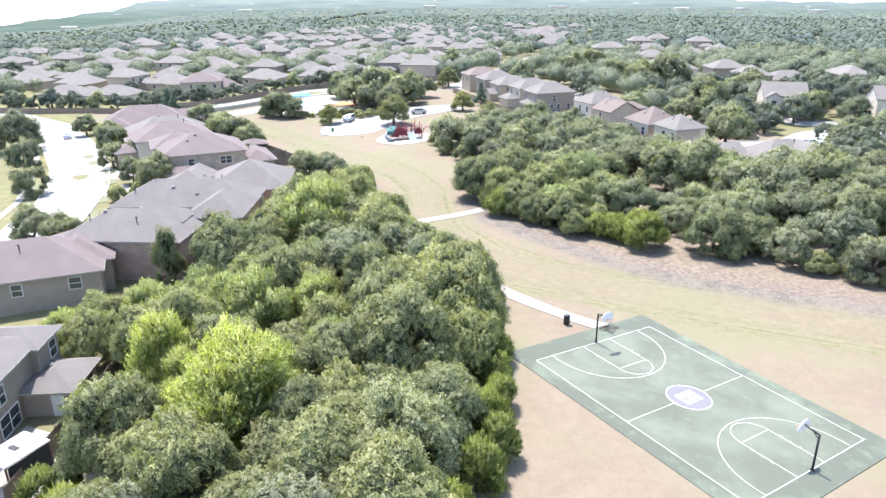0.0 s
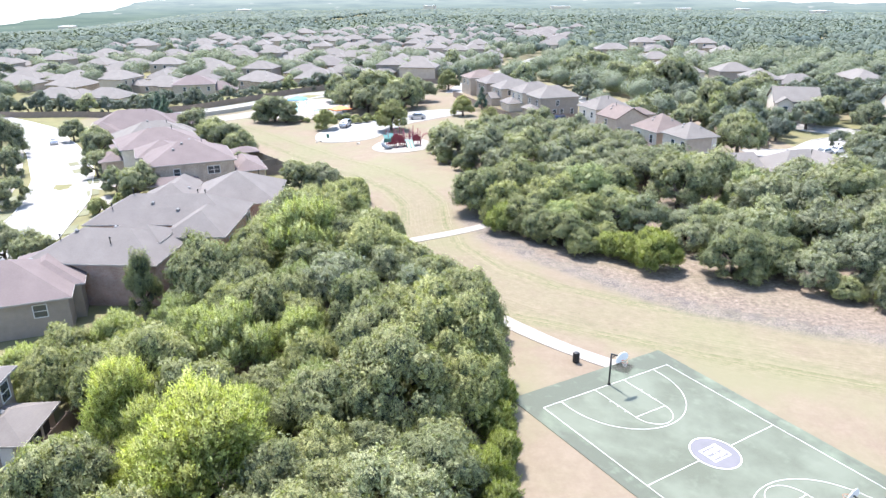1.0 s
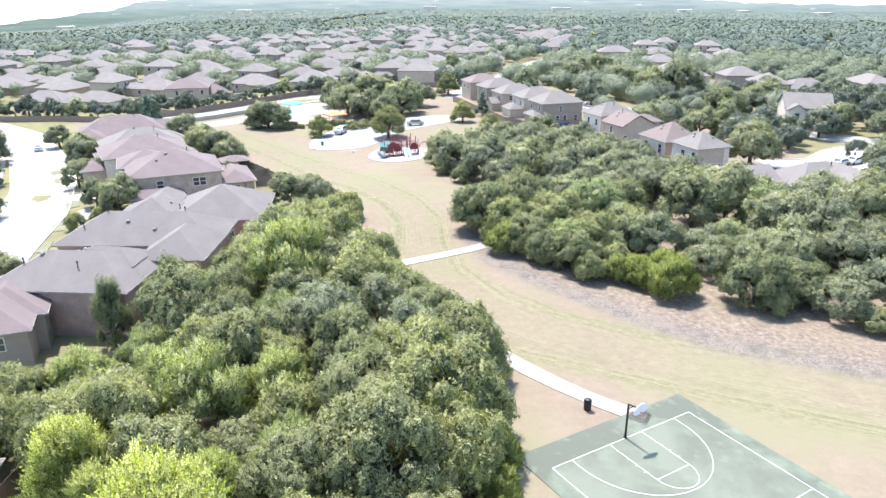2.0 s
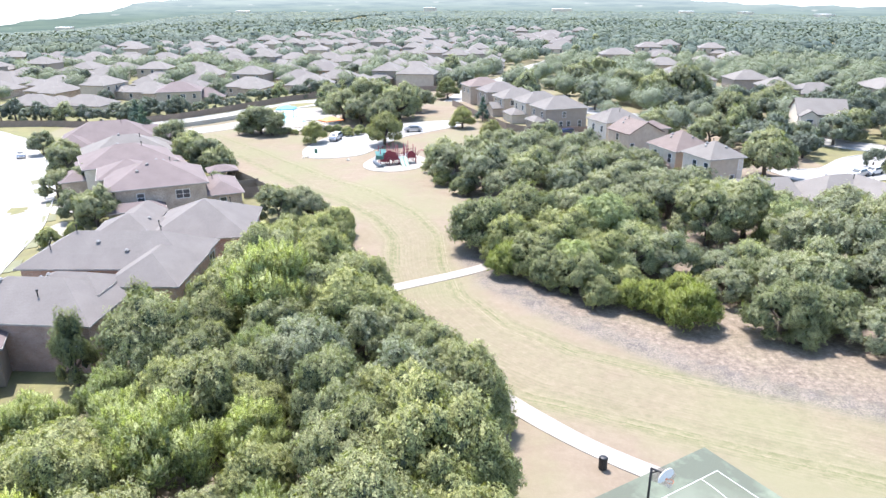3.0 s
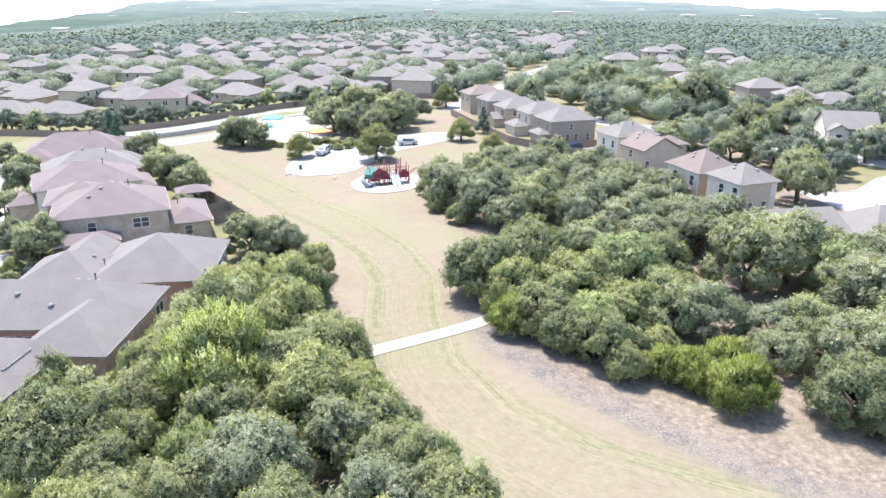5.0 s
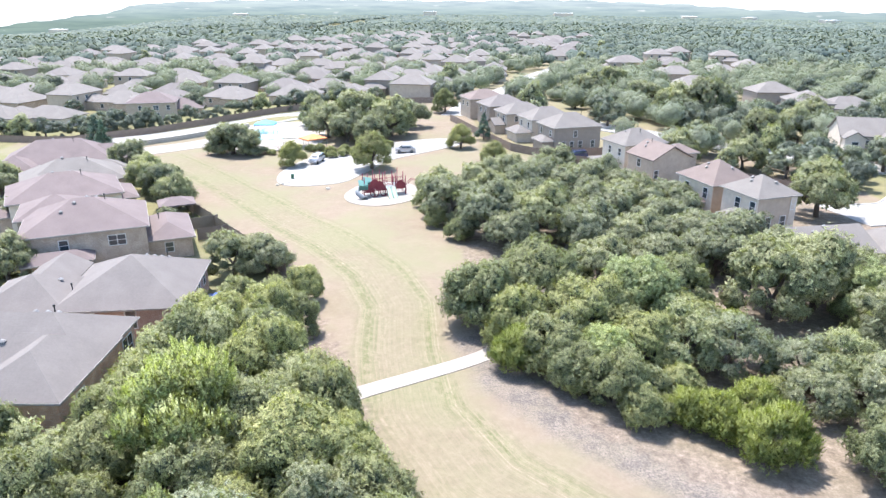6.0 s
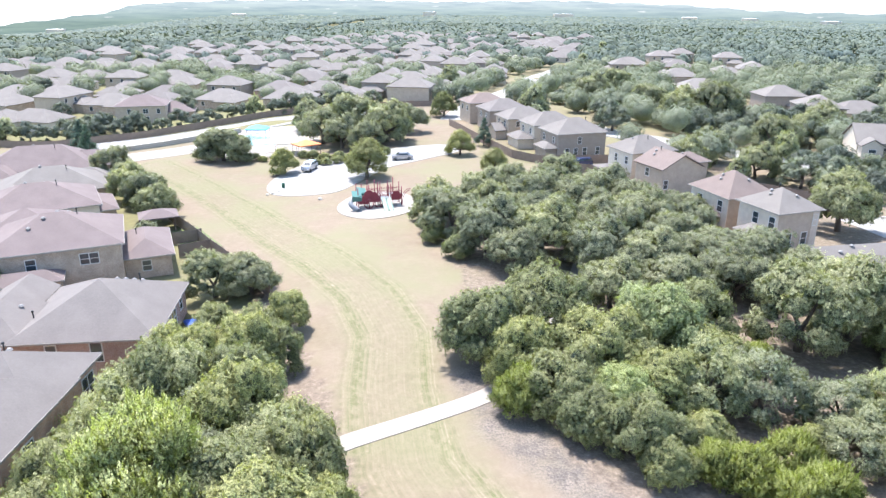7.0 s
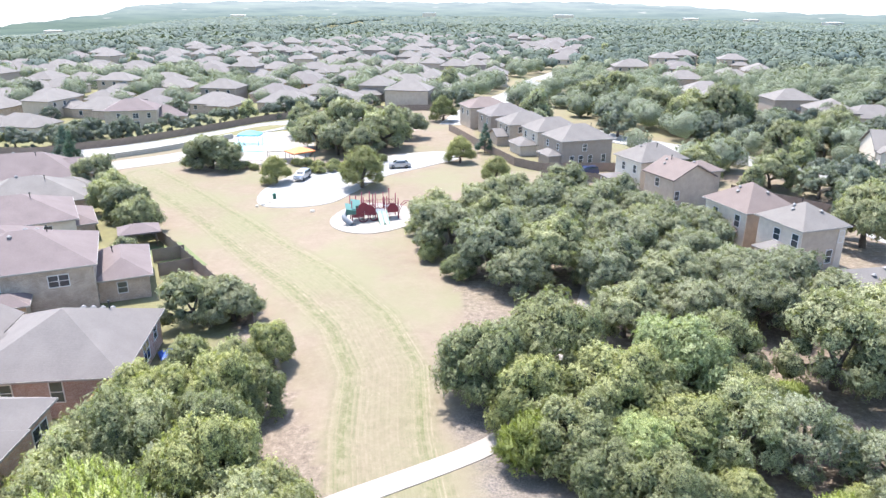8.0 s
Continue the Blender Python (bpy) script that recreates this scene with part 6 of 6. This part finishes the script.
# ---- the far suburb ----
def far_house(name, label, blocks, wall, roof):
    root = tagged(new(name), label, "house", "far suburban houses")
    for x0, x1, y0, y1, eave, kind in blocks:
        bm = bmesh.new()
        add_box(bm, x0, x1, y0, y1, -2, eave)
        part("wall", bm, wall, root)
        bm = bmesh.new()
        hip_roof(bm, x0, x1, y0, y1, eave + 0.02, 0.5)
        part("roof", bm, roof, root)
    x0, x1, y0, y1, eave, kind = blocks[0]
    for k in range(3):
        x = x0 + (x1 - x0) * (k + 0.6) / 3.2
        w = box_part("window", root, TRIM, x - 0.6, x + 0.6, y0 - 0.05, y0 - 0.002, eave - 2.0, eave - 0.5)
        box_part("pane", w, GLASS, x - 0.5, x + 0.5, y0 - 0.07, y0 - 0.052, eave - 1.9, eave - 0.6)
    return root


FAR = [
    far_house("house", "one-storey suburban house with a grey-brown hip roof", [(-8, 8, -6, 6, 2.9, 0), (1, 8.5, -9, 0, 2.9, 0)], BRICK_TAN, ROOF_FAR),
    far_house("house", "one-storey suburban house with a dark grey hip roof", [(-7, 8, -6, 6, 2.9, 0), (-7.5, -1, -2, 9, 2.9, 0)], BRICK_RED, ROOF_GREY),
    far_house("house", "two-storey suburban house with a grey hip roof", [(-7, 7, -5, 5, 5.6, 0), (-1, 8, -8.5, 0, 2.9, 0)], SIDE_TAN, ROOF_FAR),
    far_house("house", "two-storey suburban house with a brown hip roof", [(-6, 7, -5.5, 5, 5.6, 0), (-9, 0, -3, 6, 2.9, 0)], SIDE_GREY, ROOF_TAN),
    far_house("house", "one-storey suburban house with a pale grey hip roof", [(-8, 8, -5.5, 5.5, 2.9, 0), (-8.5, -2, -9, 0, 2.9, 0)], SIDE_CREAM, ROOF_TAN),
]


def suburb():
    rng = random.Random(77)
    spots = []
    for row in range(18):
        y0 = 252 + row * 25.5 + (6 if row % 2 else 0)
        for col in range(-26, 14):
            x = col * 19.5 + (row % 2) * 8 + rng.uniform(-3, 3)
            y = y0 - 0.10 * x + 9 * math.sin(x * 0.012 + row * 0.5) + rng.uniform(-3, 3)
            left = np.interp(y, [230, 430, 520, 600, 680], [-0.64, -0.60, -0.42, -0.22, -0.08]) * y
            right = np.interp(y, [230, 300, 420, 680], [0.02, 0.08, 0.14, 0.20]) * y
            if not left < x < right or y < 250:
                continue
            if -66 < x < 26 and y < 286 or (-104 < x < -66 and y < 281) or (x < -104 and y < 245):
                continue
            if polyline_far([(6, 250), (14, 285), (30, 330), (44, 380), (70, 440)], np.array(x), np.array(y))[0] < 15:
                continue
            if rng.random() < 0.09:
                continue
            spots.append((x, y))
    for x, y in [(71, 282), (88, 281), (109, 274), (107, 247), (124, 257), (140, 246), (158, 240), (98, 300), (100, 322), (90, 402), (123, 452), (158, 446), (159, 414), (122, 420), (134, 388), (102, 436), (140, 472), (176, 250), (178, 210), (150, 198), (140, 166), (126, 152), (108, 372)]:
        spots.append((x, y))
    for x, y in spots:
        copy_thing(FAR[rng.choice((0, 0, 1, 2, 3, 4, 4))], on(x, y, 0, rng.choice((0, 0, 90, 180, 270)) - 6 + rng.uniform(-9, 9)))
    for k in range(44):
        s = k / 43
        x = -150 + 160 * s
        y = float(np.interp(x, [-168, -98, -80, -66, -53, -42, -20, 4], [236, 234, 240, 249, 263, 274, 282, 284])) + rng.uniform(-1.5, 5)
        if all(abs(x - a) > 9 or abs(y - b) > 8 for a, b in [*spots, (-88.6, 264.0), (-80, 268)]):
            plant(FAR_OAKS if rng.random() < 0.7 else FAR_GREENS, x + rng.uniform(-2, 2), y, rng.uniform(2.6, 4.4), rng.uniform(0.95, 1.25), "far suburban trees")
    n = 0
    for _ in range(4000):
        y = 232 * (700 / 232) ** rng.random()
        x = rng.uniform(-0.7, 0.72) * y
        if polyline_far([(-150, 219), (-98, 219), (-62, 233), (-44, 252), (-10, 268)], np.array(x), np.array(y))[0] < 15 or (-58 < x < -26 and y < 246) or (x < -118 and 210 < y < 236):
            continue
        if any(abs(x - a) < 10.5 and abs(y - b) < 9.5 for a, b in spots) or any(math.hypot(x - a, y - b) < 0.55 * (4 + c) for a, b, c in planted[-400:]):
            continue
        r = rng.uniform(2.6, 5.4)
        plant(FAR_OAKS if rng.random() < 0.75 else FAR_GREENS, x, y, r, rng.uniform(0.95, 1.25), "far suburban trees")
        n += 1
        if n >= 150:
            break
    for _ in range(500):
        y = 118 + 130 * rng.random()
        x = rng.uniform(66, 0.72 * y + 26)
        if any(math.hypot(x - a, y - b) < 0.62 * (4.4 + c) for a, b, c in planted) or any(math.hypot(x - a, y - b) < 12 for a, b in ((95, 197), (122, 189), (62, 126), (92, 165), (80, 152), (72, 146), (86, 158), (98, 170), (62, 214), (82, 196), (108, 172), (140, 166), (126, 152))):
            continue
        plant(FAR_OAKS, x, y, rng.uniform(3.6, 5.2), rng.uniform(1.0, 1.25), "shade trees between the houses")
    return spots


SPOTS = suburb()


def woods():
    """Woodland out to the horizon, one mesh of leafy clumps that grow sparser with distance."""
    rng = np.random.default_rng(4)
    phi = (1 + 5 ** 0.5) / 2
    iv = np.array([(-1, phi, 0), (1, phi, 0), (-1, -phi, 0), (1, -phi, 0), (0, -1, phi), (0, 1, phi), (0, -1, -phi), (0, 1, -phi), (phi, 0, -1), (phi, 0, 1), (-phi, 0, -1), (-phi, 0, 1)]) / math.hypot(1, phi)
    cells = []
    r = 205.0
    while r < 1690:
        step = 6.4 + 0.0035 * r
        half = radians(43)
        count = int(2 * half * r / (5.6 + 0.0028 * r))
        az = rng.uniform(-half, half, count)
        rr = r + rng.uniform(-0.5, 0.5, count) * step
        cells.append(np.stack([rr * np.sin(az), rr * np.cos(az)], -1))
        r += step
    p = np.concatenate(cells)
    y = p[:, 1]
    left = np.interp(y, [230, 430, 520, 600, 680, 700], [-0.66, -0.60, -0.42, -0.22, -0.06, 0.3]) * y
    right = np.interp(y, [230, 300, 420, 680, 700], [0.5, 0.42, 0.36, 0.24, -0.2]) * y
    inside = (p[:, 0] > left) & (p[:, 0] < right) & (y < 690)
    keep = ~inside & (y > 240)
    keep &= rng.random(len(p)) < np.where(y < 420, 0.6, 1.0)
    glade, _ = polyline_far([(-205, 735), (-160, 845), (-139, 1042), (-129, 1315), (-92, 1500)], p[:, 0], p[:, 1])
    meadow = glade < 20 + 7 * np.sin(p[:, 1] * 0.03)
    keep &= ~meadow
    keep |= inside & (rng.random(len(p)) < np.where(y > 330, 0.8, 0.6))
    keep |= (p[:, 0] > 0.19 * y) & (y > 215) & (y < 700) & (rng.random(len(p)) < 0.85)
    street, _ = polyline_far([(30, 262), (44, 236), (62, 214), (82, 196), (104, 176)], p[:, 0], p[:, 1])
    lane, _ = polyline_far([(6, 250), (14, 285), (30, 330), (44, 380), (70, 440)], p[:, 0], p[:, 1])
    keep &= (street > 8) & (lane > 8)
    keep &= ~((np.abs(p[:, 0] + 60) < 100) & (y < 290)) & ~((np.abs(p[:, 0] - 20) < 26) & (y < 258))
    for a, b in SPOTS:
        keep &= np.hypot(p[:, 0] - a, p[:, 1] - b) > 10.5
        if a > 60:
            u, v = np.array((a, b - 30.0)) / math.hypot(a, b - 30), p - (a, b)
            along, across = v @ u, v[:, 0] * u[1] - v[:, 1] * u[0]
            keep &= ~((along > -30) & (along < 6) & (np.abs(across) < 9))
    p = p[keep]
    n = len(p)
    size = rng.uniform(2.4, 5.0, n) * (1 + ease(430, 700, np.hypot(p[:, 0], p[:, 1])) * 0.3)
    z = lie(p[:, 0], p[:, 1])
    dist = np.hypot(p[:, 0], p[:, 1])
    tri = np.array([(0, 11, 5), (0, 5, 1), (0, 1, 7), (0, 7, 10), (0, 10, 11), (1, 5, 9), (5, 11, 4), (11, 10, 2), (10, 7, 6), (7, 1, 8), (3, 9, 4), (3, 4, 2), (3, 2, 6), (3, 6, 8), (3, 8, 9), (4, 9, 5), (2, 4, 11), (6, 2, 10), (8, 6, 7), (9, 8, 1)])
    jig = 1 + rng.uniform(-0.25, 0.25, (n, 12))
    tall = 0.9 - 0.32 * ease(430, 700, dist)
    v = iv[None] * jig[..., None] * (size * 0.82)[:, None, None]
    v[..., 2] *= tall[:, None]
    v = v + np.stack([p[:, 0], p[:, 1], z + size * 0.85], -1)[:, None]
    vs = [v.reshape(-1, 3)]
    ns = [(iv[None] + np.stack([0 * dist, 0 * dist, 0.25 + 0.6 * ease(430, 700, dist)], -1)[:, None]).reshape(-1, 3)]
    fs = [(tri[None] + (np.arange(n) * 12)[:, None, None]).reshape(-1, 3)]
    base = 12 * n
    for count, lo, hi, leaf in ((260, 0, 400, 0.11), (90, 400, 620, 0.16), (22, 620, 1000, 0.27)):
        sel = np.flatnonzero((dist >= lo) & (dist < hi))
        k = np.repeat(sel, count)
        d = rng.normal(0, 1, (len(k), 3))
        d[:, 2] = np.abs(d[:, 2]) * 0.9 - 0.2
        d /= np.linalg.norm(d, axis=1)[:, None]
        c = d * np.stack([np.ones(len(k)), np.ones(len(k)), tall[k]], -1) * (size[k] * rng.uniform(0.76, 1.02, len(k)))[:, None] + np.stack([p[k, 0], p[k, 1], z[k] + size[k] * 0.85], -1)
        a = rng.normal(0, 1, (len(k), 3))
        b = np.cross(d + rng.normal(0, 0.4, (len(k), 3)), a)
        a = np.cross(b, d)
        s = (size[k] * leaf * rng.uniform(0.6, 1.3, len(k)))[:, None]
        a, b = a / np.linalg.norm(a, axis=1)[:, None] * s, b / np.linalg.norm(b, axis=1)[:, None] * s
        vs.append(np.stack([c + a, c - 0.5 * a + 0.8 * b, c - 0.5 * a - 0.8 * b], 1).reshape(-1, 3))
        fs.append(np.arange(3 * len(k)).reshape(-1, 3) + base)
        base += 3 * len(k)
        lean = d + rng.normal(0, 0.14, d.shape) + (0, 0, 0.3 if hi < 600 else 0.8)
        ns.append(np.repeat(lean, 3, 0))
    me = bpy.data.meshes.new("woodland")
    tris = np.concatenate(fs)
    points = np.concatenate(vs)
    me.from_pydata(points.tolist(), [], tris.tolist())
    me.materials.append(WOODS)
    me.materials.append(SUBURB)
    # clumps past 440 m take the leaf colour with more haze in it
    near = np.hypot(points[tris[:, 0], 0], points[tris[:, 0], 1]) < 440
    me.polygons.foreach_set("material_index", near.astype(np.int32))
    me.shade_smooth()
    way = np.concatenate(ns)
    me.normals_split_custom_set_from_vertices((way / np.linalg.norm(way, axis=1)[:, None]).tolist())
    return tagged(new("woodland", me), "dense green woodland reaching to the hazy horizon", "woods", kind="stuff")


woods()


# ---- far buildings in the woods ----
rng_far = random.Random(8)
for az, r in ((-15, 1640), (-1, 1600), (9, 1650), (18, 1620), (22, 1560), (27, 1500), (-27, 1500)):
    wx, wy = r * math.sin(radians(az)), r * math.cos(radians(az))
    wide, deep, tall = rng_far.uniform(22, 50), rng_far.uniform(15, 30), rng_far.uniform(9, 14)
    w = thing("warehouse", on(wx, wy, 0, rng_far.uniform(-20, 20)), "far white flat-roofed building among woods", "building", "far white buildings")
    box_part("wall", w, SIDE_WHITE, -wide / 2, wide / 2, -deep / 2, deep / 2, -4, tall)
    box_part("roof", w, TRIM, -wide / 2 - 0.5, wide / 2 + 0.5, -deep / 2 - 0.5, deep / 2 + 0.5, tall + 0.01, tall + 0.6)


# ---- hazy distance ----
def distance():
    m = bpy.data.materials.new("hazy_distance")
    m.use_nodes = True
    nt = m.node_tree
    nt.nodes.remove(nt.nodes["Principled BSDF"])
    em = nt.nodes.new("ShaderNodeEmission")
    co = nt.nodes.new("ShaderNodeTexCoord").outputs["Object"]
    flat = nt.nodes.new("ShaderNodeMapping")
    flat.inputs["Scale"].default_value = (0.010, 0.010, 0.16)
    nt.links.new(co, flat.inputs["Vector"])
    sep = nt.nodes.new("ShaderNodeSeparateXYZ")
    nt.links.new(co, sep.inputs[0])
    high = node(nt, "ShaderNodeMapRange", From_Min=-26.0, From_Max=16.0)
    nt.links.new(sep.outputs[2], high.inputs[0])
    # aerial haze painted on: paler and bluer upward, on a self-glowing surface
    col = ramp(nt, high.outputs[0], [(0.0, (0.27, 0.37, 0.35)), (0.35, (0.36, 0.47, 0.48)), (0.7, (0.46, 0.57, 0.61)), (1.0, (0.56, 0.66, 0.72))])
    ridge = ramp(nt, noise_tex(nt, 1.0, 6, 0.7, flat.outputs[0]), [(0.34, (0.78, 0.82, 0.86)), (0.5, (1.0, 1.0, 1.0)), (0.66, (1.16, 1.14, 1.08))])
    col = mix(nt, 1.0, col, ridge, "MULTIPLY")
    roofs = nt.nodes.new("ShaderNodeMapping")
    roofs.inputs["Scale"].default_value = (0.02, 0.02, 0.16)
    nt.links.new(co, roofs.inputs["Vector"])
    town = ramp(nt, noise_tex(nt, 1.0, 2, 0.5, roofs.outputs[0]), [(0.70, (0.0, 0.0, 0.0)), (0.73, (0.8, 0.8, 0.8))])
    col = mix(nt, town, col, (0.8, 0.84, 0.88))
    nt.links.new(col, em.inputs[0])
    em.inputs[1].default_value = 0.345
    nt.links.new(em.outputs[0], nt.nodes["Material Output"].inputs["Surface"])
    bm = bmesh.new()
    azs = np.linspace(-60, 60, 241)
    tops = np.interp(azs, [-60, -31.2, -27.8, -24.2, -22.3, -21.1, -19.5, -16.4, -8, 0, 5, 9.3, 13.5, 17.6, 21.5, 25, 31, 60], [-2.6, -2.1, -1.7, -1.27, -0.81, -0.58, -0.55, -0.41, -0.28, -0.4, -0.32, -0.25, -0.38, -0.5, -0.77, -0.87, -0.93, -1.0])
    haze = bpy.data.materials.new("white_horizon_haze")
    haze.use_nodes = True
    ht = haze.node_tree
    ht.nodes.remove(ht.nodes["Principled BSDF"])
    # glowing band added for white haze where the sky texture goes dark
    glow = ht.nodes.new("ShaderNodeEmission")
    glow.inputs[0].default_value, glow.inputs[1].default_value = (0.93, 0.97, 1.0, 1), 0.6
    ht.links.new(glow.outputs[0], ht.nodes["Material Output"].inputs["Surface"])
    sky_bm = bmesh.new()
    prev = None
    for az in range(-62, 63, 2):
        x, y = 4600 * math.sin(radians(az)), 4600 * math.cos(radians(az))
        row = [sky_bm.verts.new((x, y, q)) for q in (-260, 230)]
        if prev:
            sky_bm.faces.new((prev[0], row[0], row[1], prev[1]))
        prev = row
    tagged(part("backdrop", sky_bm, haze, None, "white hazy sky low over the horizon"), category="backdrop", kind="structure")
    prev = None
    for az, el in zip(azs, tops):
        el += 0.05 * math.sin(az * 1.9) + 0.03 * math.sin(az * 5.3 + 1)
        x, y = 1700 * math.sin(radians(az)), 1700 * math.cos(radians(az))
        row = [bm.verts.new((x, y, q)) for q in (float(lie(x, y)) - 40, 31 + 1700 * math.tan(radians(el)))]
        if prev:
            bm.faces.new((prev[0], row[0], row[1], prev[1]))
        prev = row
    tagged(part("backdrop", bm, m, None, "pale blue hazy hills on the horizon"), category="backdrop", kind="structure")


distance()
for k in (*GREEN_CONES, *SHRUBS, *OAKS, *MID_OAKS, *GREYS, *ELMS, *LIGHTS, *BRIGHT, *BUSHES, *GOLDS, *PINES, *FAR_OAKS, *FAR_GREENS, *FAR):
    for o in (*k.children_recursive, k):
        bpy.data.objects.remove(o)
